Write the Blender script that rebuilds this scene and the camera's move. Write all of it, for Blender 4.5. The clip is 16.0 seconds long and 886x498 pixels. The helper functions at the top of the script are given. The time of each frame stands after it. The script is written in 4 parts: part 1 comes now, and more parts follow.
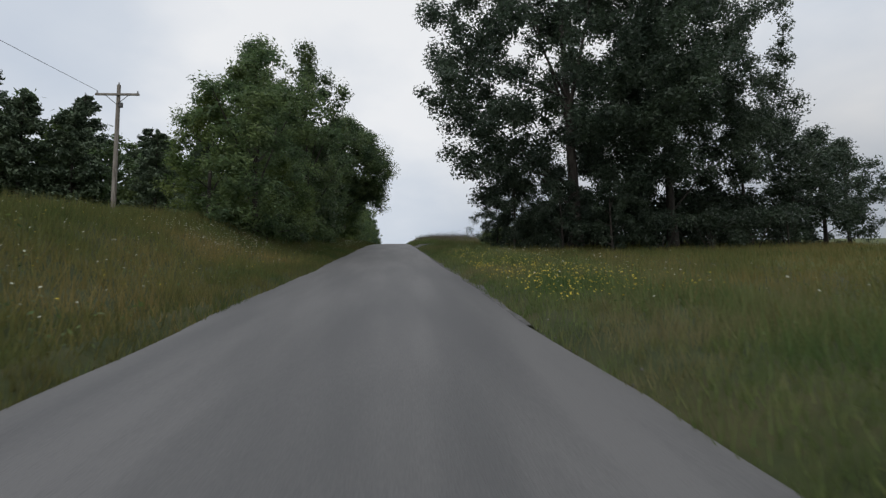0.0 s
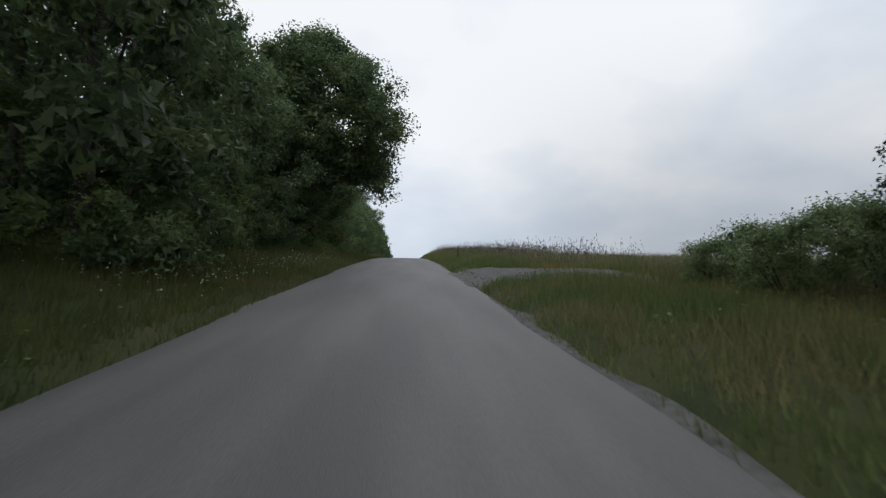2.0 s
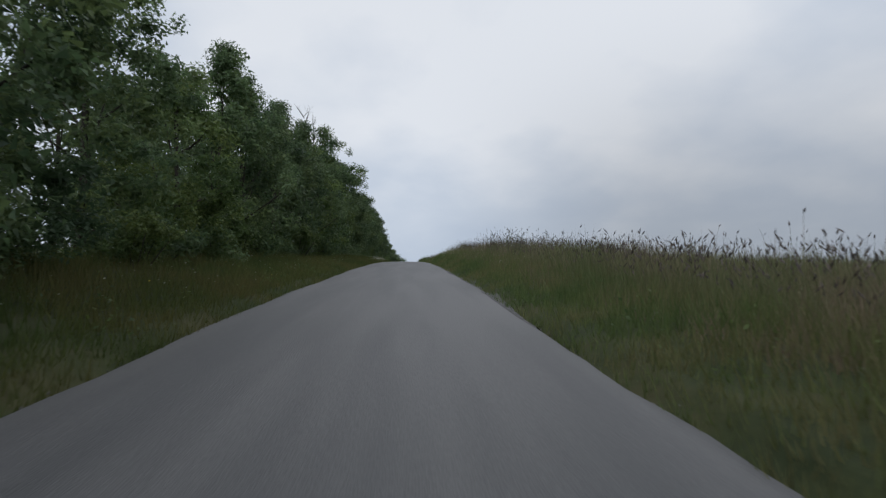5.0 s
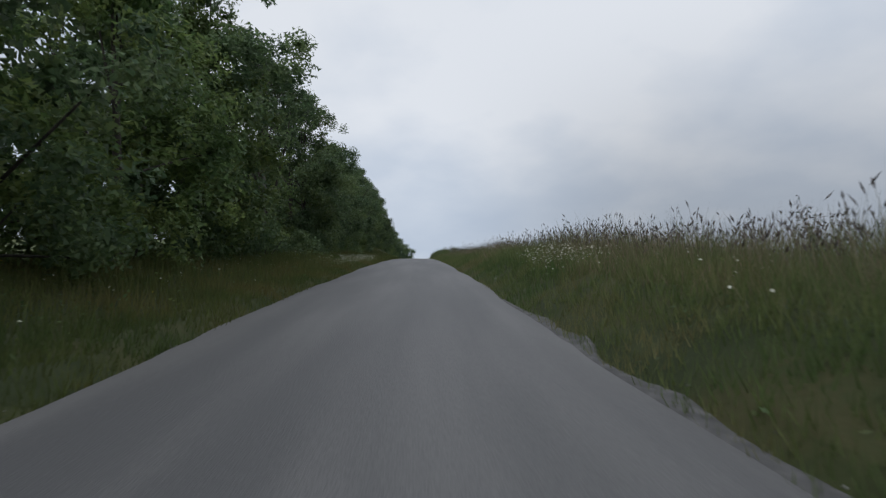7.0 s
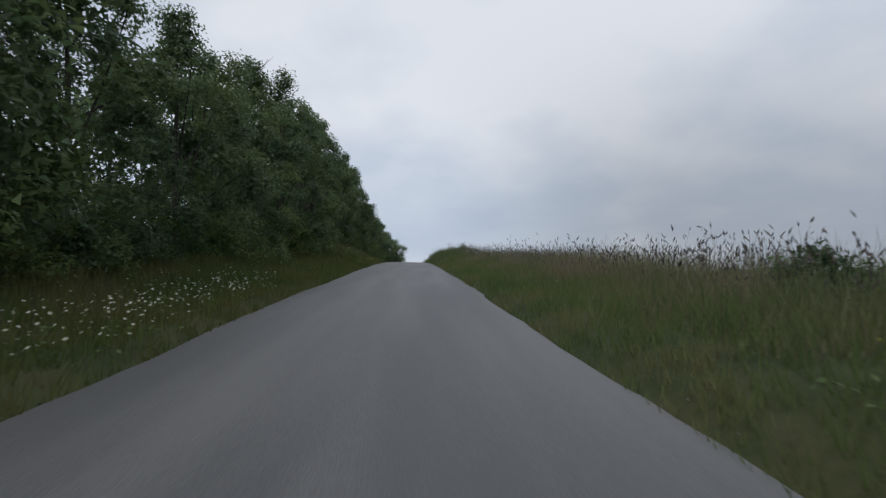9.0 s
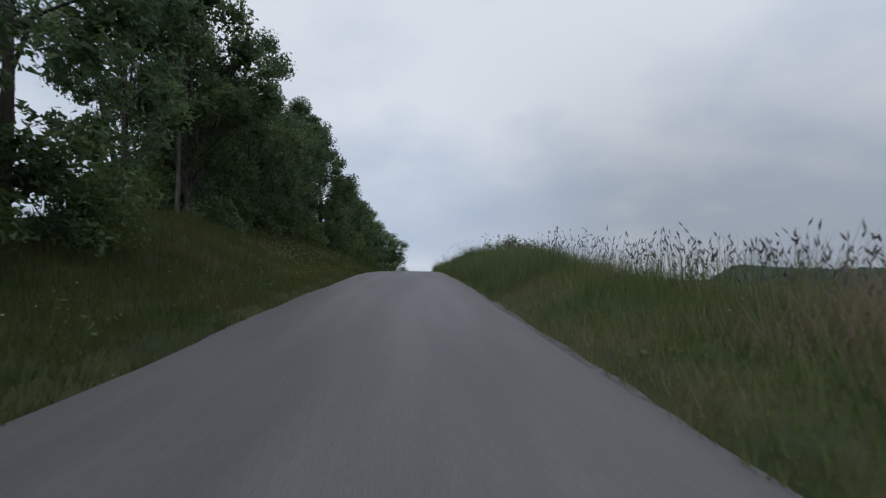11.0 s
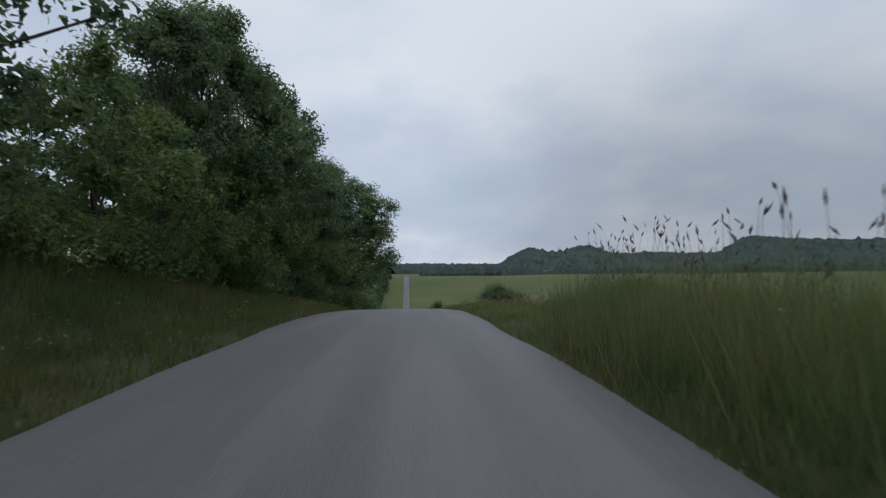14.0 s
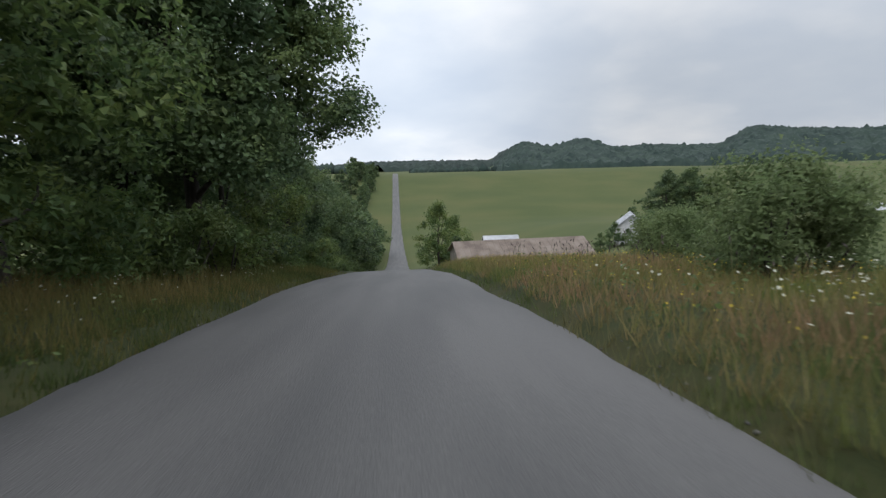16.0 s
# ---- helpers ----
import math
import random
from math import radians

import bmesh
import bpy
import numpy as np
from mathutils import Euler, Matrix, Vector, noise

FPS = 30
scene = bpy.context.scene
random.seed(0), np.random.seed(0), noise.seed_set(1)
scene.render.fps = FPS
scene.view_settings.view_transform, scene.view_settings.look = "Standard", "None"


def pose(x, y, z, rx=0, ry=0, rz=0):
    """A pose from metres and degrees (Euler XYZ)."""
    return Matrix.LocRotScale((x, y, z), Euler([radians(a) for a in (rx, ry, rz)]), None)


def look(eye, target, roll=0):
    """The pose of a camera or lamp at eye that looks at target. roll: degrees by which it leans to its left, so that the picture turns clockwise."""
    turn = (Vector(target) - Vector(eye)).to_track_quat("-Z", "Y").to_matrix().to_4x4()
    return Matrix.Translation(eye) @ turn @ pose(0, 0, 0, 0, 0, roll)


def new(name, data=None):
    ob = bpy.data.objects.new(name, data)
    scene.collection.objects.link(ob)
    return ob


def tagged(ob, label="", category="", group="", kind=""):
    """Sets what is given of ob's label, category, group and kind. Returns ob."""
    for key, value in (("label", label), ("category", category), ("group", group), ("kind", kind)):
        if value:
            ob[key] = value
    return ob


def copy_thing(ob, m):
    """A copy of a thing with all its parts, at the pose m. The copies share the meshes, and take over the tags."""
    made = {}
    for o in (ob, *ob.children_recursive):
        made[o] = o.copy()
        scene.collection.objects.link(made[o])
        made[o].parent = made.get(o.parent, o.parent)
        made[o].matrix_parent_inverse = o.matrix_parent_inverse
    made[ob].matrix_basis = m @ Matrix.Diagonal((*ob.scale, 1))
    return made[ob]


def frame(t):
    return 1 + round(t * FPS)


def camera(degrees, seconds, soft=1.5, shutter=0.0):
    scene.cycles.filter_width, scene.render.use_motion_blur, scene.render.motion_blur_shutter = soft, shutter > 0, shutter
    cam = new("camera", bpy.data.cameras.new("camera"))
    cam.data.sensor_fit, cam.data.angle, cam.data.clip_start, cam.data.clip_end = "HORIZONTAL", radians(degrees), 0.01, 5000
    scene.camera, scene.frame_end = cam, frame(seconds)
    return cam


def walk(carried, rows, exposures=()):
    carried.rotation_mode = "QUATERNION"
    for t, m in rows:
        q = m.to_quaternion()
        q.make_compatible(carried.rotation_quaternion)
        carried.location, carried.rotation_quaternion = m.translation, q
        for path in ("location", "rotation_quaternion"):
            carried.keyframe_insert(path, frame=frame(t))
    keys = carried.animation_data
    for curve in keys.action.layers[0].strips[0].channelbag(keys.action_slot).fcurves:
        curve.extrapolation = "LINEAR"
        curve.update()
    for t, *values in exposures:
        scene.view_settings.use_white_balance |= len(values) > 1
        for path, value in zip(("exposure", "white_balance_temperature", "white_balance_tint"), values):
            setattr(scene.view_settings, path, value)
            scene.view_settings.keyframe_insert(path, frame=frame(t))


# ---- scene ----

# Height of the road along y, in metres (y, z)
PROFILE = ((-60, -8.2), (-20, -2.8), (0, 0.0), (20, 2.92), (40, 5.92), (60, 8.9), (80, 11.67), (100, 14.15), (120, 16.36), (140, 18.38), (160, 20.21),
           (180, 21.87), (200, 23.42), (210, 24.12), (220, 24.72), (230, 25.13), (240, 25.26), (250, 25.05), (260, 24.45), (270, 23.47), (280, 22.16),
           (300, 18.81), (320, 14.92), (340, 10.92), (360, 7.16), (380, 3.88), (400, 1.26), (420, -0.63), (440, -1.76), (460, -2.17), (480, -1.95),
           (500, -1.17), (540, 1.74), (580, 6.05), (620, 11.47), (650, 15.7), (680, 17.4), (720, 16.7), (800, 13), (1000, 10), (1500, 7), (6000, 7))
PY = np.array([p[0] for p in PROFILE], float)
PZ = np.array([p[1] for p in PROFILE], float)
PM = np.gradient(PZ, PY)


def road_z(y):
    """Smooth height of the road at y (Hermite through the profile)."""
    y = np.clip(np.asarray(y, float), PY[0], PY[-1] - 1e-6)
    i = np.clip(np.searchsorted(PY, y, "right") - 1, 0, len(PY) - 2)
    h = PY[i + 1] - PY[i]
    t = (y - PY[i]) / h
    return ((2 * t ** 3 - 3 * t ** 2 + 1) * PZ[i] + (t ** 3 - 2 * t ** 2 + t) * h * PM[i]
            + (3 * t ** 2 - 2 * t ** 3) * PZ[i + 1] + (t ** 3 - t ** 2) * h * PM[i + 1])


# ---- camera ----
LENS = 76.0
SPEED = 16.7
EYE = 1.25
cam = camera(LENS, 16.0, soft=1.3, shutter=0.08)
# seconds, pitch, yaw, lean (degrees)
DRIVE = (
    (0.0, 6.83, -4.8, 1.3), (0.5, 7.28, -4.1, 0.9), (1.0, 6.74, -3.7, 0.1), (1.5, 7.08, -3.7, 0.0), (2.0, 7.77, -3.8, 0.0), (2.5, 8.19, -3.7, 0.0),
    (3.0, 8.62, -3.1, 0.0), (3.5, 8.13, -2.8, 0.1), (4.0, 7.02, -3.7, 0.2), (4.5, 6.75, -3.8, 0.2), (5.0, 6.4, -3.5, 0.2), (5.5, 6.0, -3.2, 0.1),
    (6.0, 5.68, -2.9, 0.1), (6.5, 5.36, -2.7, 0.1), (7.0, 5.20, -2.5, 0.2), (7.5, 6.42, -2.4, 0.1), (8.0, 6.39, -2.4, 0.2), (8.5, 5.48, -2.8, 0.1),
    (9.0, 4.76, -3.3, 0.0), (9.5, 4.7, -3.3, 0.0), (10.0, 4.6, -3.3, 0.1), (10.5, 4.5, -3.2, 0.1), (11.0, 4.4, -3.1, 0.1), (11.5, 4.29, -3.0, 0.1),
    (12.0, 4.12, -2.8, -0.1), (12.5, 3.65, -2.5, 0.0), (13.0, 3.53, -2.4, -0.3), (13.5, 2.60, -2.9, 0.0), (14.0, 1.62, -3.6, 0.5), (14.5, -0.15, -3.4, 1.2),
    (15.0, -2.99, -4.2, -0.2), (15.5, -5.27, -4.6, -0.8), (16.0, -8.71, -4.7, 1.4))
rows = []
for t, pitch, yaw, lean in DRIVE:
    y = SPEED * t
    rows.append((t, pose(0, y, float(road_z(y)) + EYE, 90 + pitch, lean, yaw)))
walk(cam, rows, exposures=((0.0, 0.05, 6700, 10), (0.8, 0.15, 6700, 10), (1.5, 0.22, 6650, 10), (2.5, 0.1, 6550, 10), (3.5, -0.08, 6450, 10), (7.0, -0.08, 6380, 10),
                           (9.0, -0.1, 6350, 10), (12.5, -0.2, 6150, 10), (14.0, -0.15, 6150, 10), (15.0, 0.05, 6250, 10), (15.5, 0.22, 6400, 10), (16.0, 0.42, 6550, 10)))

# ---- light ----
world = bpy.data.worlds.new("overcast_sky")
scene.world = world
world.use_nodes = True
ZENITH = 1.75
SUN_HEIGHT, SUN_TURN = radians(52), radians(200)


def build_sky():
    nt = world.node_tree
    n, ln = nt.nodes, nt.links
    n.clear()
    out = n.new("ShaderNodeOutputWorld")
    bg = n.new("ShaderNodeBackground")
    sky = n.new("ShaderNodeTexSky")
    sky.sky_type, sky.sun_disc, sky.sun_elevation, sky.sun_rotation = "NISHITA", False, SUN_HEIGHT, SUN_TURN
    sky.dust_density, sky.air_density = 3.0, 1.0
    dim = n.new("ShaderNodeVectorMath")
    dim.operation = "SCALE"
    dim.inputs[3].default_value = 0.08
    ln.new(sky.outputs[0], dim.inputs[0])
    tc = n.new("ShaderNodeTexCoord")
    sep = n.new("ShaderNodeSeparateXYZ")
    ln.new(tc.outputs["Generated"], sep.inputs[0])
    up = n.new("ShaderNodeMath")
    up.operation = "MAXIMUM"
    up.inputs[1].default_value = 0.0
    ln.new(sep.outputs[2], up.inputs[0])
    add = n.new("ShaderNodeMath")
    add.inputs[1].default_value = 0.34
    ln.new(up.outputs[0], add.inputs[0])
    div = n.new("ShaderNodeVectorMath")
    div.operation = "DIVIDE"
    comb = n.new("ShaderNodeCombineXYZ")
    for k in range(3):
        ln.new(add.outputs[0], comb.inputs[k])
    ln.new(tc.outputs["Generated"], div.inputs[0])
    ln.new(comb.outputs[0], div.inputs[1])
    big = n.new("ShaderNodeTexNoise")
    big.inputs["Scale"].default_value, big.inputs["Detail"].default_value, big.inputs["Roughness"].default_value = 0.95, 4.0, 0.42
    small = n.new("ShaderNodeTexNoise")
    small.inputs["Scale"].default_value, small.inputs["Detail"].default_value, small.inputs["Roughness"].default_value = 3.2, 5.0, 0.5
    for tex in (big, small):
        ln.new(div.outputs[0], tex.inputs["Vector"])
    mix = n.new("ShaderNodeMath")
    mix.operation = "MULTIPLY_ADD"
    mix.inputs[1].default_value = 0.35
    ln.new(small.outputs[0], mix.inputs[0])
    ln.new(big.outputs[0], mix.inputs[2])
    ramp = n.new("ShaderNodeValToRGB")
    e = ramp.color_ramp.elements
    e[0].position, e[0].color = 0.5, (0.545, 0.62, 0.735, 1)
    e[1].position, e[1].color = 0.84, (0.84, 0.87, 0.915, 1)
    mid = ramp.color_ramp.elements.new(0.66)
    mid.color = (0.63, 0.695, 0.79, 1)
    ln.new(mix.outputs[0], ramp.inputs[0])
    join = n.new("ShaderNodeMix")
    join.data_type = "RGBA"
    join.inputs["Factor"].default_value = 0.92
    ln.new(dim.outputs[0], join.inputs["A"])
    ln.new(ramp.outputs[0], join.inputs["B"])
    ln.new(join.outputs["Result"], bg.inputs[0])

    def span(source, a, b, to_a, to_b):
        m = n.new("ShaderNodeMapRange")
        m.interpolation_type = "SMOOTHSTEP"
        for k, v in (("From Min", a), ("From Max", b), ("To Min", to_a), ("To Max", to_b)):
            m.inputs[k].default_value = v
        ln.new(source, m.inputs["Value"])
        return m.outputs[0]

    def times(a, b):
        m = n.new("ShaderNodeMath")
        m.operation = "MULTIPLY"
        ln.new(a, m.inputs[0])
        ln.new(b, m.inputs[1])
        return m.outputs[0]

    # a darker cloud bank low in the east, and the overcast sky's brighter zenith
    bank = times(span(sep.outputs[0], -0.02, 0.45, 0.0, 0.38), span(sep.outputs[2], 0.10, 0.5, 1.0, 0.0))
    keep = n.new("ShaderNodeMath")
    keep.operation = "SUBTRACT"
    keep.inputs[0].default_value = 1.0
    ln.new(bank, keep.inputs[1])
    ln.new(times(keep.outputs[0], span(sep.outputs[2], 0.5, 0.95, 1.0, ZENITH)), bg.inputs[1])
    ln.new(bg.outputs[0], out.inputs[0])


build_sky()
sun_data = bpy.data.lights.new("sun", "SUN")
sun_data.energy, sun_data.angle, sun_data.color = 1.0, radians(40), (1.0, 0.96, 0.9)
sun = new("sun", sun_data)
sun.matrix_world = look((0, 0, 60), (math.sin(SUN_TURN) * -20, math.cos(SUN_TURN) * -20, 60 - 20 * math.tan(SUN_HEIGHT)))


# ---- materials ----
def material(name, colours, scale=4.0, rough=0.9, bump=0.0, fine=40.0, spread=(0.35, 0.65), metal=0.0, stretch=(1, 1, 1), thin=0.0,
             island=0.0, tint=0.0, spec=0.3):
    """Colours mixed by noise at two scales; thin: share of light let through; island: brightness spread piece by piece; tint: thing by thing."""
    m = bpy.data.materials.new(name)
    m.use_nodes = True
    nt = m.node_tree
    n, ln = nt.nodes, nt.links
    b = n["Principled BSDF"]
    b.inputs["Roughness"].default_value, b.inputs["Metallic"].default_value = rough, metal
    b.inputs["Specular IOR Level"].default_value = spec
    geo = n.new("ShaderNodeNewGeometry")
    place = n.new("ShaderNodeVectorMath")
    place.operation = "MULTIPLY"
    place.inputs[1].default_value = stretch
    ln.new(geo.outputs["Position"], place.inputs[0])
    a = n.new("ShaderNodeTexNoise")
    a.inputs["Scale"].default_value, a.inputs["Detail"].default_value = scale, 5.0
    f = n.new("ShaderNodeTexNoise")
    f.inputs["Scale"].default_value, f.inputs["Detail"].default_value = fine, 3.0
    for tex in (a, f):
        ln.new(place.outputs[0], tex.inputs["Vector"])
    mix = n.new("ShaderNodeMath")
    mix.operation = "MULTIPLY_ADD"
    mix.inputs[1].default_value = 0.4
    ln.new(f.outputs[0], mix.inputs[0])
    sub = n.new("ShaderNodeMath")
    sub.operation = "SUBTRACT"
    sub.inputs[1].default_value = 0.2
    ln.new(a.outputs[0], sub.inputs[0])
    ln.new(sub.outputs[0], mix.inputs[2])
    ramp = n.new("ShaderNodeValToRGB")
    el = ramp.color_ramp.elements
    el[0].position, el[0].color = spread[0], (*colours[0], 1)
    el[1].position, el[1].color = spread[1], (*colours[-1], 1)
    for k, c in enumerate(colours[1:-1]):
        e = el.new(spread[0] + (spread[1] - spread[0]) * (k + 1) / (len(colours) - 1))
        e.color = (*c, 1)
    ln.new(mix.outputs[0], ramp.inputs[0])
    colour = ramp.outputs[0]
    for amount, source in ((island, geo.outputs["Random Per Island"]), (tint, None)):
        if amount:
            if source is None:
                info = n.new("ShaderNodeObjectInfo")
                source = info.outputs["Random"]
            span = n.new("ShaderNodeMapRange")
            span.inputs["To Min"].default_value, span.inputs["To Max"].default_value = 1 - amount, 1 + amount
            ln.new(source, span.inputs["Value"])
            mul = n.new("ShaderNodeVectorMath")
            mul.operation = "SCALE"
            ln.new(colour, mul.inputs[0])
            ln.new(span.outputs[0], mul.inputs[3])
            colour = mul.outputs[0]
    ln.new(colour, b.inputs["Base Color"])
    if bump:
        bp = n.new("ShaderNodeBump")
        bp.inputs["Strength"].default_value, bp.inputs["Distance"].default_value = bump, 0.02
        ln.new(mix.outputs[0], bp.inputs["Height"])
        ln.new(bp.outputs[0], b.inputs["Normal"])
    if thin:
        tr = n.new("ShaderNodeBsdfTranslucent")
        ln.new(colour, tr.inputs[0])
        ms = n.new("ShaderNodeMixShader")
        ms.inputs[0].default_value = thin
        ln.new(b.outputs[0], ms.inputs[1])
        ln.new(tr.outputs[0], ms.inputs[2])
        ln.new(ms.outputs[0], n["Material Output"].inputs[0])
    return m


M_SOIL = material("meadow_ground", ((0.055, 0.072, 0.021), (0.066, 0.08, 0.024), (0.081, 0.087, 0.029)), 0.03, 1.0, 0.6, 9.0, stretch=(0.8, 1.0, 1))
# olive thatch, its colour darkened to stand for shade among the blades
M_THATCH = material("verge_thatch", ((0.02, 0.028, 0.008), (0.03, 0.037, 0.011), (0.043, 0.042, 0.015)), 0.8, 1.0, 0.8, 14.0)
M_ROAD = material("asphalt", ((0.066, 0.065, 0.065), (0.081, 0.079, 0.078), (0.1, 0.097, 0.095)), 0.8, 0.62, 0.5, 55.0, stretch=(1.6, 0.1, 1))
M_GRAVEL = material("gravel", ((0.042, 0.041, 0.04), (0.07, 0.068, 0.066), (0.12, 0.116, 0.113)), 5.0, 0.95, 0.25, 110.0, spread=(0.25, 0.75))
M_STONE = material("stone", ((0.06, 0.058, 0.056), (0.17, 0.165, 0.158)), 8.0, 0.9, 0.3, island=0.4)
M_BARK = material("bark", ((0.026, 0.023, 0.02), (0.066, 0.057, 0.048)), 5.0, 0.95, 0.9, 30.0, stretch=(1, 1, 0.25))
M_DEAD = material("dead_wood", ((0.055, 0.05, 0.046), (0.13, 0.12, 0.11)), 5.0, 0.95, 0.5, 30.0, stretch=(1, 1, 0.25))
M_LEAF = material("maple_leaf", ((0.058, 0.096, 0.047), (0.095, 0.142, 0.063), (0.135, 0.18, 0.068)), 0.55, 0.5, 0, 6.0, thin=0.5, island=0.3, tint=0.22, spec=0.3)
M_LEAF_DARK = material("oak_leaf", ((0.036, 0.055, 0.038), (0.062, 0.088, 0.054)), 0.5, 0.45, 0, 6.0, thin=0.45, island=0.3, tint=0.15, spec=0.4)
M_LEAF_LIGHT = material("shrub_leaf", ((0.062, 0.104, 0.038), (0.105, 0.153, 0.05), (0.15, 0.19, 0.057)), 0.6, 0.5, 0, 6.0, thin=0.5, island=0.3, tint=0.28, spec=0.3)
M_WILLOW = material("willow_leaf", ((0.12, 0.172, 0.074), (0.178, 0.226, 0.1)), 0.6, 0.55, 0, 6.0, thin=0.58, island=0.3, tint=0.15, spec=0.2)
# needle green lightened and blued to carry a veil of haze
M_NEEDLE = material("pine_needle", ((0.058, 0.086, 0.054), (0.096, 0.13, 0.074)), 0.8, 0.6, 0, 6.0, thin=0.25, island=0.3, tint=0.1)
M_GRASS = material("verge_grass", ((0.072, 0.115, 0.036), (0.112, 0.142, 0.048), (0.165, 0.15, 0.07)), 0.5, 0.8, 0, 5.0, thin=0.4, island=0.25)
# browner bank grass, with the shade of the trees put into its colour
M_BANK_SHADE = material("bank_grass", ((0.05, 0.078, 0.02), (0.08, 0.095, 0.026), (0.112, 0.102, 0.036)), 0.45, 0.8, 0, 5.0, thin=0.4, island=0.25)
M_FRESH = material("fresh_grass", ((0.074, 0.112, 0.045), (0.107, 0.138, 0.055), (0.145, 0.15, 0.072)), 0.6, 0.75, 0, 5.0, thin=0.42, island=0.25)
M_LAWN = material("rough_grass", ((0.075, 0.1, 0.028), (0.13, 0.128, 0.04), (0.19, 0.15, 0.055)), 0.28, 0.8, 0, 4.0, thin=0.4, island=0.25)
M_TALL = material("tall_grass", ((0.085, 0.118, 0.045), (0.142, 0.142, 0.07), (0.21, 0.16, 0.115)), 0.35, 0.8, 0, 4.0, thin=0.35, island=0.25)
M_HAY = material("hay_grass", ((0.138, 0.17, 0.045), (0.23, 0.188, 0.08), (0.305, 0.185, 0.118)), 0.3, 0.8, 0, 4.0, thin=0.38, island=0.3)
M_SEED = material("seed_head", ((0.04, 0.035, 0.034), (0.115, 0.094, 0.082)), 3.0, 0.9, 0, 20.0, island=0.3)
M_PETAL = material("white_petal", ((0.36, 0.36, 0.27), (0.56, 0.56, 0.47)), 3.0, 0.7, 0, 20.0, thin=0.2)
M_YELLOW = material("yellow_petal", ((0.45, 0.33, 0.03), (0.6, 0.48, 0.06)), 3.0, 0.7, 0, 20.0, thin=0.2)
M_WOOD = material("weathered_wood", ((0.12, 0.105, 0.09), (0.26, 0.235, 0.205)), 4.0, 0.9, 0.5, 40.0, stretch=(3, 3, 0.3))
M_POST = material("old_post", ((0.03, 0.026, 0.022), (0.075, 0.065, 0.055)), 6.0, 0.95, 0.6, 40.0, stretch=(2, 2, 0.4))
M_CERAMIC = material("insulator", ((0.2, 0.2, 0.2), (0.3, 0.3, 0.3)), 5.0, 0.3, 0, 30.0)
M_WIRE = material("wire", ((0.05, 0.05, 0.05), (0.08, 0.08, 0.08)), 5.0, 0.5, 0, 30.0, metal=0.5)
M_RUST_ROOF = material("brown_metal_roof", ((0.105, 0.078, 0.062), (0.16, 0.126, 0.102), (0.195, 0.158, 0.132)), 0.5, 0.6, 0.2, 8.0)
M_PALE_ROOF = material("pale_metal_roof", ((0.3, 0.31, 0.33), (0.45, 0.46, 0.48)), 0.6, 0.5, 0.1, 8.0)
M_WHITE = material("white_siding", ((0.38, 0.39, 0.41), (0.55, 0.56, 0.57)), 0.8, 0.7, 0.2, 12.0)
M_DARK = material("dark_pane", ((0.02, 0.022, 0.025), (0.035, 0.038, 0.042)), 2.0, 0.15, 0, 8.0)
# dark green of distant woods, with bluish distance haze mixed into the colour
M_FOREST_HAZE = material("hazed_far_forest", ((0.016, 0.029, 0.025), (0.025, 0.041, 0.034), (0.034, 0.052, 0.041)), 0.03, 0.95, 0, 0.25, island=0.22)


# ---- geometry helpers ----
def mesh_of(name, verts, faces, mat, smooth=False):
    """A mesh from arrays of vertices and equal-sided faces."""
    verts = np.asarray(verts, np.float32).reshape(-1, 3)
    faces = np.asarray(faces, np.int32)
    k = faces.shape[1]
    me = bpy.data.meshes.new(name)
    me.vertices.add(len(verts))
    me.vertices.foreach_set("co", verts.ravel())
    me.loops.add(faces.size)
    me.loops.foreach_set("vertex_index", faces.ravel())
    me.polygons.add(len(faces))
    me.polygons.foreach_set("loop_start", np.arange(0, faces.size, k, dtype=np.int32))
    me.polygons.foreach_set("loop_total", np.full(len(faces), k, np.int32))
    if smooth:
        me.polygons.foreach_set("use_smooth", np.ones(len(faces), bool))
    me.update(calc_edges=True)
    me.materials.append(mat)
    return me


def child(name, me, parent, label=""):
    ob = new(name, me)
    ob.parent = parent
    if label:
        tagged(ob, label)
    return ob


def part(name, bm, mat, parent, label=""):
    me = bpy.data.meshes.new(name)
    bm.to_mesh(me)
    bm.free()
    me.materials.append(mat)
    return child(name, me, parent, label)


def box_bm(sx, sy, sz, at=(0, 0, 0), bevel=0.0, turn=None):
    bm = bmesh.new()
    bmesh.ops.create_cube(bm, size=1.0)
    bmesh.ops.scale(bm, vec=(sx, sy, sz), verts=bm.verts)
    if bevel:
        bmesh.ops.bevel(bm, geom=bm.edges[:], offset=bevel, segments=1, affect="EDGES")
    if turn is not None:
        bmesh.ops.transform(bm, matrix=turn, verts=bm.verts)
    bmesh.ops.translate(bm, vec=at, verts=bm.verts)
    return bm


